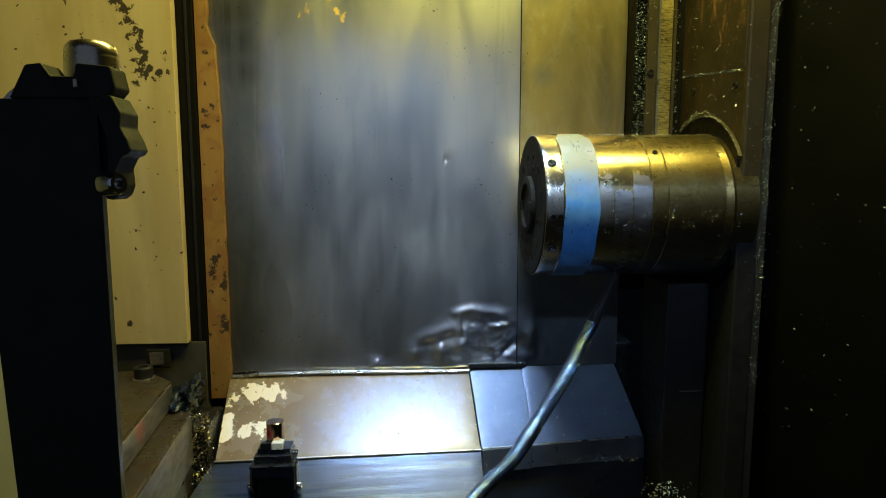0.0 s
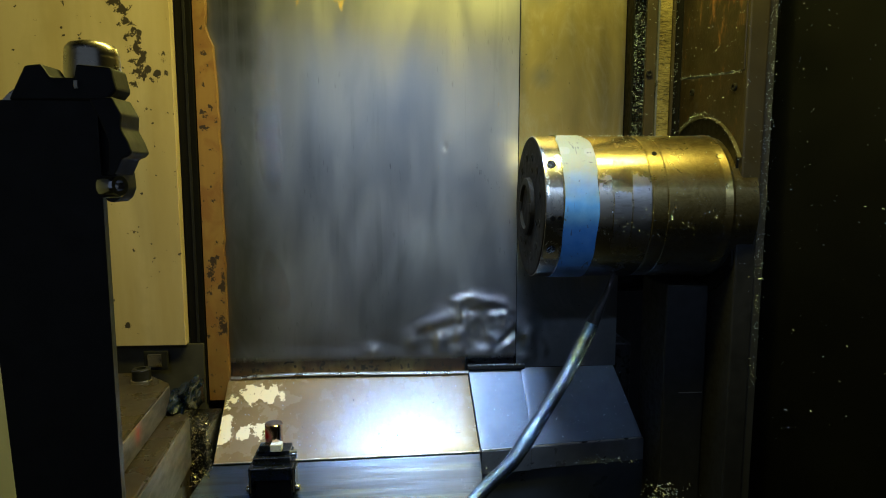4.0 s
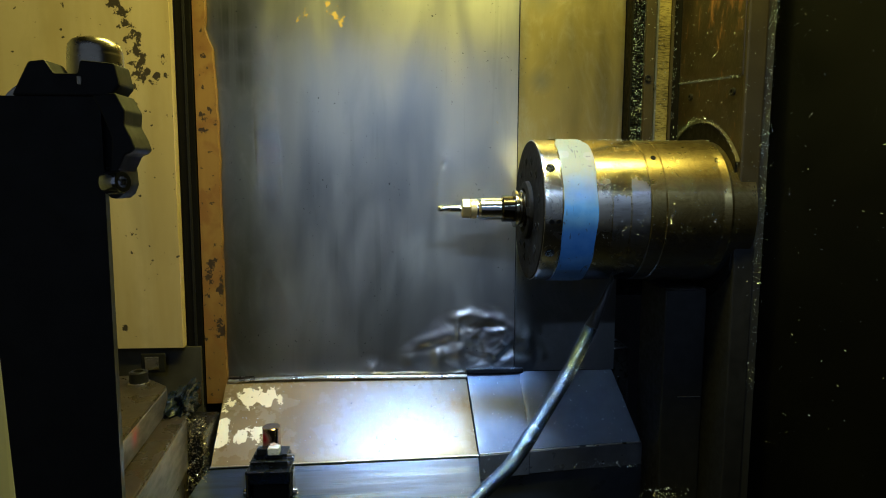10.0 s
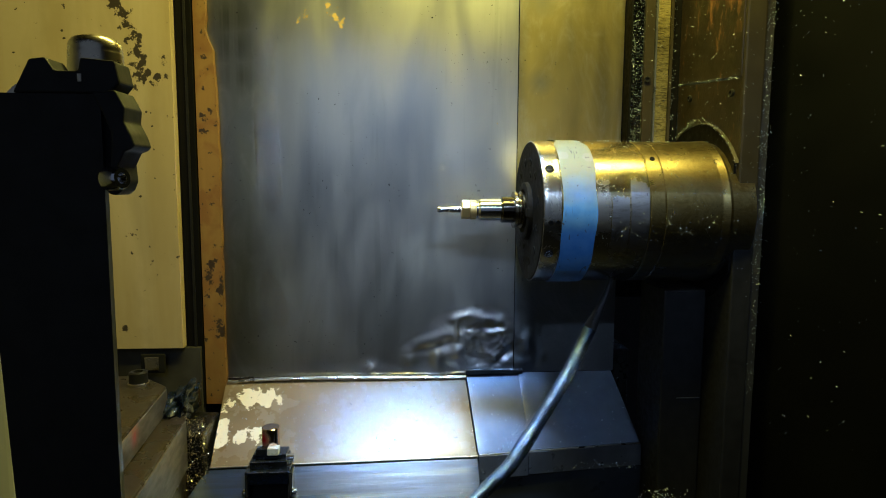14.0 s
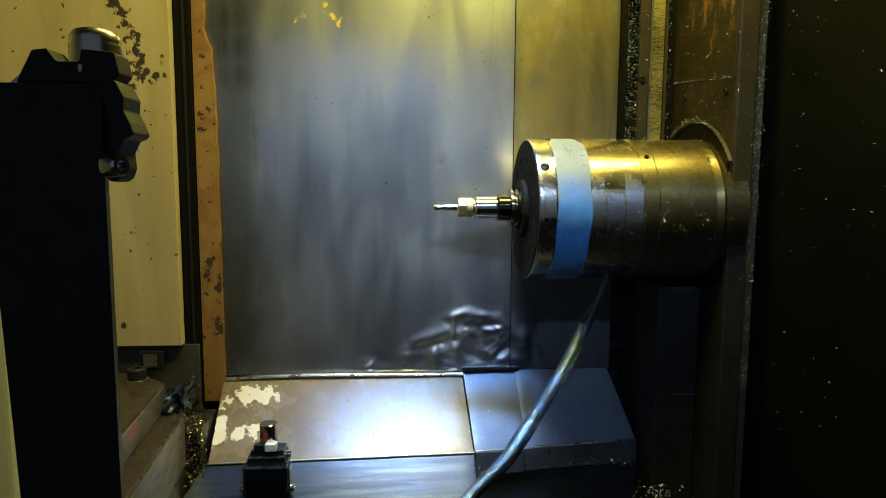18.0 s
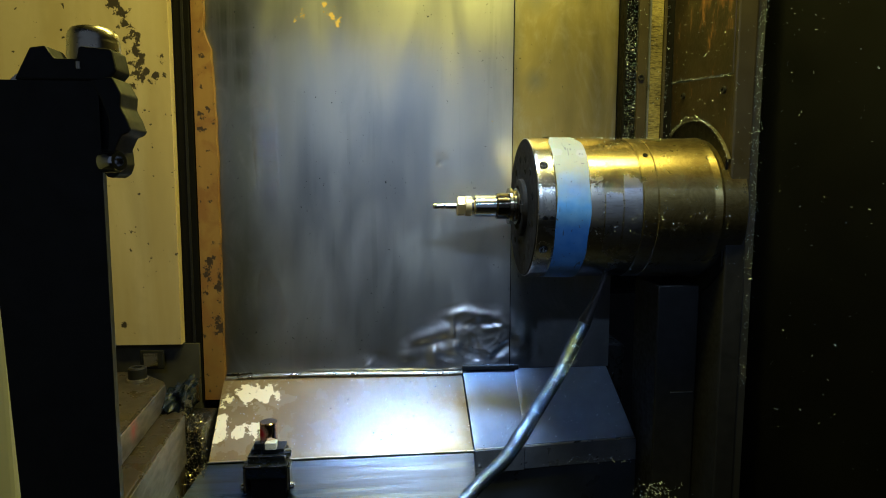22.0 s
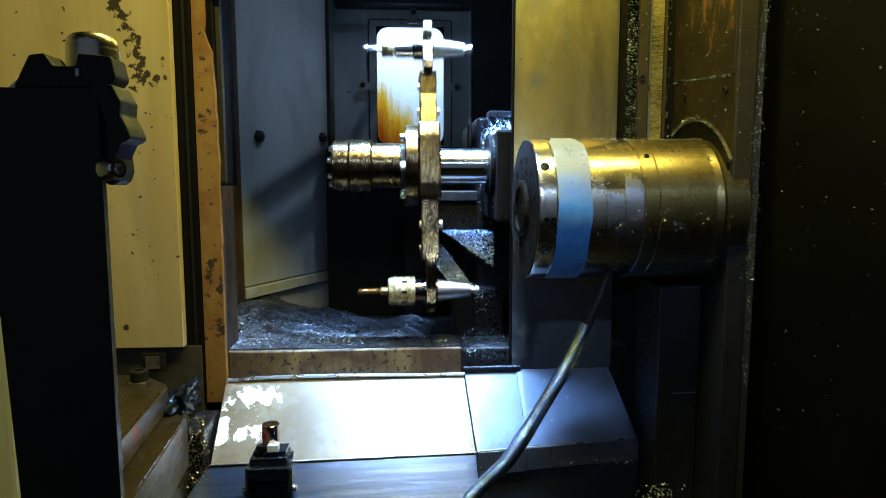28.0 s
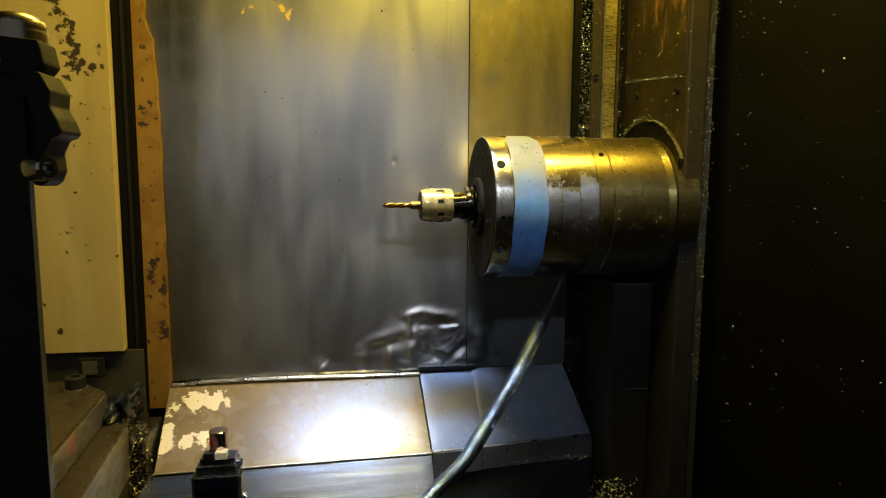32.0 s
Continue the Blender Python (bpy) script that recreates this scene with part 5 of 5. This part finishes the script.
chips("swarf", 700, on_bushing, 0.006, "bright wet chips stuck to the ram bushing", 24)
chips("swarf", 330, lambda r: ((r.uniform(0.19, 0.30), r.uniform(1.485, 1.49), 1.535 - abs(r.gauss(0, 0.06))), (0, -1, 0.3)), 0.009, "bright chips on the magazine housing", 8, SWARF_METAL)
chips("swarf", 260, lambda r: ((r.uniform(0.125, 0.225), r.uniform(1.435, 1.45), 1.13 - abs(r.gauss(0, 0.025))), (0, -0.8, 0.6)), 0.009, "bright chips on the support leg", 9, SWARF_METAL)
chips("swarf", 330, lambda r: ((r.uniform(0.12, 0.22), 1.216, r.uniform(1.02, 1.05) + r.random() ** 3 * 0.05), (0, -1, 0.4)), 0.0034, "dull chips on the sill end", 10, SWARF_METAL)
chips("swarf", 120, lambda r: ((r.uniform(0.12, 0.236), r.uniform(1.193, 1.20), 1.0125), (0, 0, 1)), 0.003, "fine chips along the ledge bar", 11)


def on_ledge(rng):
    x, u = rng.uniform(-0.33, 0.43), rng.random()
    y = 1.062 + 0.135 * u + max(0, x) * 0.05 * (1 - u)
    return (x, y, 0.899 + 0.104 * u), (0, -0.62, 0.78)


chips("swarf", 260, on_ledge, 0.0034, "fine chips scattered on the ledge", 13)
chips("swarf", 90, lambda r: ((r.uniform(0.25, 0.45), 1.072 + r.random() * 0.02, 0.858 + abs(r.gauss(0, 0.006))), (0, -1, 0.5)), 0.004, "fine chips under the ledge lip", 14)


def on_barrel(rng):
    x, t = 0.31 - 0.22 * rng.random() ** 1.3, radians(rng.choice((rng.gauss(-6, 9), rng.uniform(-20, 40), rng.uniform(20, 88), 86 + rng.gauss(0, 4))))
    return (AX + x, AY - math.cos(t) * 0.1205, AZ + math.sin(t) * 0.1205), (0, -math.cos(t), math.sin(t))


def in_screw_holes(rng):
    x, deg = rng.choice(((0.0135, 36), (0.0140, -31), (0.0140, -31), (0.288, 44), (0.290, 18)))
    a, q = rng.uniform(0, 6.28), 0.0068 * rng.random() ** 0.5
    t = radians(deg) + q * math.sin(a) / 0.1205
    return (AX + x + q * math.cos(a), AY - math.cos(t) * 0.1208, AZ + math.sin(t) * 0.1208), (0, -math.cos(t), math.sin(t))


chips("swarf", 110, in_screw_holes, 0.0026, "chips packed into the spindle's screw holes", 23)
chips("swarf", 360, on_barrel, 0.0027, "bright chips stuck to the spindle barrel", 15)
chips("swarf", 200, lambda r: (lambda t: ((0.5165, AY + 0.025 + math.cos(t) * (0.157 + r.gauss(0, 0.003)), AZ + math.sin(t) * (0.157 + r.gauss(0, 0.003))), (-1, 0, 0.3)))(r.uniform(1.0, 2.6)), 0.0026, "fine chips round the spindle recess", 16)


def on_column(rng):
    k = rng.random()
    z = rng.uniform(1.40, 1.76)
    if k < 0.30:
        return (rng.uniform(0.4265, 0.4495), 1.172, z), (0, -1, 0)
    if k < 0.38:
        return (rng.uniform(0.450, 0.502), 1.164, z), (0, -1, 0)
    if k < 0.46:
        return (rng.uniform(0.5025, 0.512), 1.172, z), (0, -1, 0)
    if k < 0.60:
        return (0.5205, 0.96 + 0.22 * rng.random(), z), (-1, -0.2, 0)
    if k < 0.66:
        y = rng.uniform(0.96, 1.18)
        return (0.5205, y, 1.5485 + (y - 0.957) * 0.09 + rng.gauss(0, 0.0012)), (-1, -0.2, 0)
    if k < 0.70:
        return (rng.uniform(0.524, 0.558), 0.951, rng.uniform(1.2, 1.62)), (-0.2, -1, 0)
    return (0.5655 + rng.gauss(0, 0.005), 0.956, 1.76 - 0.72 * rng.random() ** 1.3), (-0.3, -1, 0)


chips("swarf", 1500, on_column, 0.0028, "fine bright chips stuck to the column", 17)


def on_guard(rng):
    u = rng.random() ** 4.6
    return (0.602 + 0.44 * u, 1.014 - 0.90 * u, 1.75 - 0.85 * rng.random() ** 1.4), (-0.9, -0.44, 0)


chips("swarf", 620, on_guard, 0.0034, "stray bright chips on the dark guard", 18)
chips("swarf", 160, lambda r: ((0.46 + r.gauss(0, 0.02), 1.02 + r.gauss(0, 0.01), 0.845 - r.random() * 0.05), (0, -0.7, 0.7)), 0.005, "clump of chips below the column", 19)
setting(finish("chip_ledge", box(0.42, 0.52, 1.0, 1.05, 0.70, 0.80, 0.004), SLUDGE), "dark bracket under the column", "bracket")


# ---- braided coolant hose ----
def hose():
    pts = [Vector(p) for p in ((0.352, 1.02, 1.235), (0.334, 1.005, 1.196), (0.301, 1.0, 1.126), (0.279, 0.985, 1.092), (0.255, 0.970, 1.057), (0.210, 0.950, 0.996), (0.186, 0.935, 0.969),
                               (0.158, 0.918, 0.940), (0.109, 0.90, 0.903), (0.05, 0.85, 0.86), (0.0, 0.83, 0.80), (-0.03, 0.82, 0.70))]
    root = empty("coolant_hose", tuple(pts[-1]))
    path = []
    for i in range(len(pts) - 1):
        p0, p1, p2, p3 = pts[max(i - 1, 0)], pts[i], pts[i + 1], pts[min(i + 2, len(pts) - 1)]
        for k in range(8):
            t = k / 8
            path.append(0.5 * ((2 * p1) + (p2 - p0) * t + (2 * p0 - 5 * p1 + 4 * p2 - p3) * t * t + (3 * p1 - p0 - 3 * p2 + p3) * t ** 3))
    path.append(pts[-1])

    def tube(path, radius, mat, name, label=""):
        bm = bmesh.new()
        uvl = bm.loops.layers.uv.new("UVMap")
        seg, rings, dist, total = 20, [], [0.0], 0.0
        for a, b in zip(path, path[1:]):
            total += (b - a).length
            dist.append(total)
        for i, p in enumerate(path):
            d = (path[min(i + 1, len(path) - 1)] - path[max(i - 1, 0)]).normalized()
            u = d.cross(Vector((0, 1, 0.2))).normalized()
            w = d.cross(u)
            r = radius(i / (len(path) - 1))
            rings.append([bm.verts.new(p + (u * math.cos(2 * math.pi * k / seg) + w * math.sin(2 * math.pi * k / seg)) * r - Vector(root.location)) for k in range(seg)])
        for i in range(len(rings) - 1):
            for k in range(seg):
                f = bm.faces.new((rings[i][k], rings[i][(k + 1) % seg], rings[i + 1][(k + 1) % seg], rings[i + 1][k]))
                for lp, (s, q) in zip(f.loops, ((i, k), (i, k + 1), (i + 1, k + 1), (i + 1, k))):
                    lp[uvl].uv = (dist[s], q / seg)
        bm.faces.new(rings[0][::-1]), bm.faces.new(rings[-1])
        return part(name, bm, mat, root, label, True)

    def bulge(t):
        s = 0.0112 + 0.0014 * math.exp(-((t - 0.44) / 0.07) ** 2) + 0.0006 * noise.noise(Vector((t * 30, 0, 0)))
        return s
    tube(path[14:], bulge, BRAID, "braid", "woven steel braid")
    tube(path[:15], lambda t: 0.0035 + 0.008 * t ** 3, INK, "nozzle_pipe", "thin dark pipe end")
    return tagged(root, "braided steel coolant hose under the spindle", "hose")


hose()
chips("swarf", 130, lambda r: (lambda s: ((0.295 - 0.21 * s + r.gauss(0, 0.006), 0.975 - 0.085 * s, 1.105 - 0.19 * s + r.gauss(0, 0.006)), (0, -0.8, 0.6)))(r.random()), 0.0028, "fine chips caught in the hose braid", 21, SWARF_METAL)


# ---- small clamp post before the ledge ----
def clamp_post():
    cx, cy, top = -0.2235, 1.010, 0.977
    root = empty("clamp_post", (cx, cy, 0.30))
    h = top - 0.30
    part("column", box(-0.029, 0.029, -0.010, 0.024, 0.0, h - 0.088, 0.003), BLACK, root)
    part("face_plate", prism([(-0.028, h - 0.067), (-0.020, h - 0.089), (0.020, h - 0.089), (0.020, h - 0.067)], -0.0325, 0.0325, "x", 0.0015), OILBLACK, root, "slanting oiled face plate")
    plate = part("top_plate", box(-0.036, 0.035, -0.031, 0.024, h - 0.0668, h - 0.0615, 0.0012), OILBLACK, root)
    for x0, x1 in ((-0.032, -0.006), (0.004, 0.028)):
        part("bright_edge", box(x0, x1, -0.0318, -0.0306, h - 0.0640, h - 0.0622, 0.0003), CHROME, plate, "thin bright edge strip")
    step = part("step_block", box(-0.030, 0.030, -0.022, 0.020, h - 0.0612, h - 0.048, 0.0014), OILBLACK, root)
    part("bright_edge", box(-0.031, 0.010, -0.0228, -0.0218, h - 0.0500, h - 0.0485, 0.0003), CHROME, step, "thin bright edge strip")
    part("upper_step", box(-0.026, 0.028, -0.014, 0.018, h - 0.0478, h - 0.040, 0.0012), OILBLACK, root)
    part("dark_pad", box(-0.020, -0.0025, -0.0175, -0.003, h - 0.0398, h - 0.029, 0.001), OILBLACK, root)
    part("glint_pad", box(-0.0020, 0.0165, -0.0190, -0.003, h - 0.0398, h - 0.028, 0.001), PADGLINT, root, "small pad painted white for a lamp's glint")
    part("pin", lathe([(h - 0.0350, 0.0147), (h - 0.0012, 0.0147), (h, 0.0135), (h, 0.0)], 32, (0, 0.006, 0), "z"), COPPER, root, "coppery polished pin", True)
    for s in (-1, 1):
        lever = part("side_lever", box(s * 0.0350 - 0.003, s * 0.0350 + 0.003, -0.022, 0.004, h - 0.114, h - 0.0675, 0.0014), OILBLACK, root)
        part("bright_edge", box(s * 0.0350 - 0.0012, s * 0.0350 + 0.0012, -0.0228, -0.0217, h - 0.108, h - 0.070, 0.0003), SATIN, lever, "thin bright edge strip")
        bolt("pivot_screw", (s * 0.0380, -0.012, h - 0.106), (s, 0, 0), 0.0065, 0.006, lever, CHROME)
    part("adjuster", rod(0.0062, 0.026, 0.040, 0.001, 16, (0, -0.008, h - 0.049), "x"), CHROME, root, "small bright knurled adjuster", True)
    return tagged(root, "black clamp post with copper-toned pin", "clamp")


clamp_post()


# ---- table blocks at the beige wall ----
def table_block():
    root = empty("table_block", (-0.5, 0.9, 0.30))
    o = Vector((-0.5, 0.9))
    up = [(-0.412, 1.075), (-0.385, 0.80), (-0.75, 0.80), (-0.75, 1.12), (-0.48, 1.14)]
    lo = [(-0.371, 1.045), (-0.338, 0.70), (-0.75, 0.70), (-0.75, 1.145), (-0.42, 1.145)]
    part("lower_block", prism([(a - o.x, b - o.y) for a, b in lo], 0.0, 0.685, "z", 0.003), TABLE, root)
    part("upper_block", prism([(a - o.x, b - o.y) for a, b in up], 0.6855, 0.730, "z", 0.003), TABLE, root)
    def side(name, a, b, z0, z1, mat, label=""):
        n = Vector((b[1] - a[1], -(b[0] - a[0]))).normalized() * -0.0022
        pts = [a, b, (b[0] + n.x, b[1] + n.y), (a[0] + n.x, a[1] + n.y)]
        part(name, prism([(p[0] - o.x, p[1] - o.y) for p in pts], z0 - 0.30, z1 - 0.30, "z"), mat, root, label)
    side("milled_side", (-0.4105, 1.066), (-0.3865, 0.82), 0.988, 1.027, TABLE_SIDE, "bright milled side")
    side("milled_side", (-0.3695, 1.036), (-0.340, 0.73), 0.90, 0.982, TABLE_SIDE, "bright milled side")
    return tagged(root, "stepped oily iron table blocks beside the wall", "machine table")


table_block()


def leveller():
    root = empty("levelling_bolt", (-0.462, 1.085, 1.030))
    part("washer", lathe([(0.0, 0.018), (0.004, 0.018), (0.005, 0.016)], 24, axis="z"), SATIN, root, smooth=True)
    part("head", lathe([(0.005, 0.0155), (0.022, 0.0155), (0.024, 0.013), (0.024, 0.008), (0.016, 0.007), (0.016, 0)], 24, axis="z"), BLACK, root, smooth=True)
    return tagged(root, "black socket bolt standing on the table block", "bolt")


leveller()


def corner_clamp():
    root = empty("wall_bracket", (-0.466, 1.165, 1.045))
    part("plate", box(-0.022, 0.022, -0.006, 0.0, -0.018, 0.018, 0.002), BLACK, root)
    part("foil", box(-0.014, 0.012, -0.009, -0.006, -0.012, 0.013, 0.001), CHROME, root, "crumpled bright foil")
    return tagged(root, "black bracket with bright worn centre", "bracket")


corner_clamp()
def sludge_lump():
    bm = bmesh.new()
    bmesh.ops.create_icosphere(bm, subdivisions=4, radius=1.0)
    for v in bm.verts:
        p = v.co.copy()
        k = 1 + 0.45 * noise.noise(p * 1.7) + 0.22 * noise.noise(p * 4.3) + 0.1 * noise.noise(p * 9)
        v.co = Vector((-0.388 + p.x * 0.026 * k, 1.095 + p.y * 0.05 * k, 0.990 + p.z * 0.032 * k + 0.02 * max(0, p.x)))
    return finish("sludge_lump", bm, WET_SLUDGE, None, "", True)


setting(sludge_lump(), "wet blue-black sludge lump beside the post", "sludge")
chips("swarf", 900, lambda r: ((r.uniform(-0.385, -0.335), r.uniform(1.03, 1.05), r.uniform(0.86, 0.985)), (0, -1, 0.4)), 0.0055, "golden-lit chips packed beside the post", 22, SWARF_GOLD)
setting(finish("chip_pocket", box(-0.40, -0.345, 1.045, 1.15, 0.80, 0.955, 0.004), SLUDGE), "chip-filled pocket between table and ledge", "pocket")


setting(finish("grey_cover", prism([(-0.60, 0.53), (-0.436, 0.53), (-0.380, 0.60), (-0.386, 0.64), (-0.60, 0.64)], 0.30, 1.29, "z", 0.004), GREYPAINT), "pale grey painted cover edge", "cover")


# ---- dark fixture close to the eye ----
def fixture():
    y0 = 0.240
    root = empty("fixture_tower", (-0.138, y0, 0.30))
    X = lambda x: x + 0.134
    Z = lambda z: z - 0.30
    base = [(X(-0.1545), 0.0), (X(-0.1125), 0.0), (X(-0.1165), 0.012), (X(-0.1380), 0.045), (X(-0.1760), 0.045)]
    bm = bmesh.new()
    rings = []
    for z, lean in ((0.0, 0.012), (Z(1.0), 0.012), (Z(1.345), 0.0), (Z(1.4140), 0.0), (Z(1.4145), 0.0004)):
        rings.append([bm.verts.new((x + (lean if k in (0, 3, 4) else -0.0004 * (z == Z(1.4145))), y, z)) for k, (x, y) in enumerate(base)])
    for u, v in zip(rings, rings[1:]):
        for k in range(5):
            bm.faces.new((u[k], u[(k + 1) % 5], v[(k + 1) % 5], v[k]))
    bm.faces.new(rings[0][::-1]), bm.faces.new(rings[-1])
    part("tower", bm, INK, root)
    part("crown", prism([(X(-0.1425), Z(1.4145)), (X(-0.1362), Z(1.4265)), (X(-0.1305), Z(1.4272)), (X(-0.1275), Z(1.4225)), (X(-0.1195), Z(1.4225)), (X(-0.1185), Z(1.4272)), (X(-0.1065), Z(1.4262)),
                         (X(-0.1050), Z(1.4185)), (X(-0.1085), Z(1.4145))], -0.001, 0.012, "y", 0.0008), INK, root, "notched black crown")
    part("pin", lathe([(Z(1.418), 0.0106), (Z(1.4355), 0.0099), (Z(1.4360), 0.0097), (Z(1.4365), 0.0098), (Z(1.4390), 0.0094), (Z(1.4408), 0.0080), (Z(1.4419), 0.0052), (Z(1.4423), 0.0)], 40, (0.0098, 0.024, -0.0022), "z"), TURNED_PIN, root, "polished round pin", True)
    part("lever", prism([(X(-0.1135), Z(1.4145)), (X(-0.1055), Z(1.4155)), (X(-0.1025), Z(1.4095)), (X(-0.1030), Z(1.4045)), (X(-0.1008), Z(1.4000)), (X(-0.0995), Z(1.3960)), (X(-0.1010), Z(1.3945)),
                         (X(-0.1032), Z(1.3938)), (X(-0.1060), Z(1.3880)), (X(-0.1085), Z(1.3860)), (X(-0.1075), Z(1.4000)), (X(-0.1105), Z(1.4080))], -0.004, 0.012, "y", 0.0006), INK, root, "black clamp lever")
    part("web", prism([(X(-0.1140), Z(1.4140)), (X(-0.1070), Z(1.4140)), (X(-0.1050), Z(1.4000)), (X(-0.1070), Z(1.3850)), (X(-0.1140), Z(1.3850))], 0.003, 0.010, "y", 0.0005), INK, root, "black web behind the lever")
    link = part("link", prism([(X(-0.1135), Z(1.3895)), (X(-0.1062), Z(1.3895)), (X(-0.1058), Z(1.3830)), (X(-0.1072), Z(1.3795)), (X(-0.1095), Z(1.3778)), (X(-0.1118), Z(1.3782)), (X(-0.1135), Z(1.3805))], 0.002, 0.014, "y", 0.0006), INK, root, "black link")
    bm = lathe([(0, 0.0042), (0.0058, 0.0042), (0.0068, 0.0036), (0.0068, 0.0021), (0.0035, 0.0019), (0.0035, 0)], 20, axis="z")
    bmesh.ops.transform(bm, matrix=Matrix.Translation((X(-0.1098), -0.003, Z(1.3838))) @ Vector((0.9, -0.40, 0.05)).to_track_quat("Z", "Y").to_matrix().to_4x4(), verts=bm.verts)
    part("socket_screw", bm, CHROME, link, "bright socket screw", True)
    part("washer_edge", box(X(-0.1125), X(-0.1065), -0.0035, 0.0, Z(1.4138), Z(1.4146), 0.0003), CHROME, root, "thin bright edge")
    part("side_ring", lathe([(-0.002, 0.0168), (-0.0025, 0.0185), (0.0025, 0.0187), (0.003, 0.0168)], 56, (X(-0.1505), 0.036, Z(1.407)), "y"), TURNED_PIN, root, "bright ring behind the crown", True)
    part("crown_mark", box(X(-0.1195), X(-0.1180), -0.0016, -0.0008, Z(1.4185), Z(1.4215), 0.0003), PIN, root, "small bright nick")
    return tagged(root, "black fixture tower with polished pin and clamp lever", "fixture")


fixture()


# ---- what moves ----
def arm_pose(x, deg):
    return pose(GRIP_X + x, HUB_Y, HUB_Z, deg)


OUT = -0.137
SPIN = -17.15          # the tilt of the line from the hub to the spindle axis
GRIP = -90 - SPIN      # the arm's turn when it holds the spindle's tool


def in_grip(x, arm_deg, end):
    """A tool held by the upper (1) or lower (-1) gripper of the arm."""
    return arm_pose(x, arm_deg) @ pose(GAUGE_X - GRIP_X, 0, end * REACH)


def motions():
    g = GRIP
    first = [(0, 0, 0), (4.70, 0, 0), (4.80, 0, g * 0.5), (4.92, 0, g), (5.08, 0, g), (5.16, OUT * 0.5, g), (5.26, OUT, g), (5.34, OUT, g - 8), (5.42, OUT, g - 32), (5.50, OUT, -46 - 90 + 0.0),
             (5.60, OUT, -180), (5.66, OUT, -224), (5.72, OUT, g - 180), (5.76, OUT * 0.85, g - 180), (5.82, OUT * 0.35, g - 180), (5.88, 0, g - 180), (6.02, 0, g - 180), (6.06, 0, g * 0.5 - 180), (6.12, 0, -180), (6.2, 0, -180)]
    later = [(27.10, 0, -180), (27.20, 0, g * 0.5 - 180), (27.32, 0, g - 180), (27.62, 0, g - 180), (27.70, OUT * 0.5, g - 180), (27.77, OUT, g - 180), (27.82, OUT, g - 184), (27.90, OUT, -316),
             (28.00, OUT, -375), (28.06, OUT, -410), (28.12, OUT, g - 360), (28.16, OUT * 0.85, g - 360), (28.21, OUT * 0.4, g - 360), (28.28, 0, g - 360), (28.42, 0, g - 360), (28.46, 0, g * 0.5 - 360), (28.52, 0, -360), (32, 0, -360)]
    rows = first + later
    walk(ARM, [(t, arm_pose(x, a)) for t, x, a in rows])
    held = [(t, x, a) for t, x, a in rows]
    start = in_grip(0, g, 1)
    mill = [(0, start), (4.92, start)]
    mill += [(t, in_grip(x, a, 1)) for t, x, a in held if 4.92 < t < 6.03]
    seat = in_grip(0, g - 180, 1)
    mill += [(27.30, seat), (27.40, seat)]
    mill += [(t, in_grip(x, a, 1)) for t, x, a in held if 27.40 < t < 28.43]
    mill += [(32, in_grip(0, g - 360, 1))]
    walk(END_MILL, mill)
    pot = in_grip(0, g - 180, -1)
    side = Matrix.Translation((0.16, 0.02, -0.20)) @ pot
    drill = [(0, side), (9, side), (11, pot), (27.40, pot)]
    drill += [(t, in_grip(x, a, -1)) for t, x, a in held if 27.40 < t < 28.43]
    drill += [(32, in_grip(0, g - 360, -1))]
    walk(DRILL, drill)
    up = 0.74
    lift = [(0, 0), (3.9, 0), (4.05, 0.08), (4.3, 0.45), (4.5, 0.71), (4.6, up), (6.25, up), (6.32, 0.737), (6.4, 0.69), (6.5, 0.51), (6.6, 0.355), (6.7, 0.198), (6.8, 0.075), (6.9, 0.019), (7.0, 0), (7.2, 0),
            (26.3, 0), (26.45, 0.08), (26.7, 0.45), (26.9, 0.71), (27.0, up), (28.6, up), (28.7, 0.73), (28.8, 0.635), (28.9, 0.515), (29.0, 0.39), (29.1, 0.27), (29.2, 0.165), (29.3, 0.045), (29.4, 0), (29.6, 0), (32, 0)]
    walk(SHUTTER, [(t, Matrix.Translation((0, 0, h))) for t, h in lift])


motions()
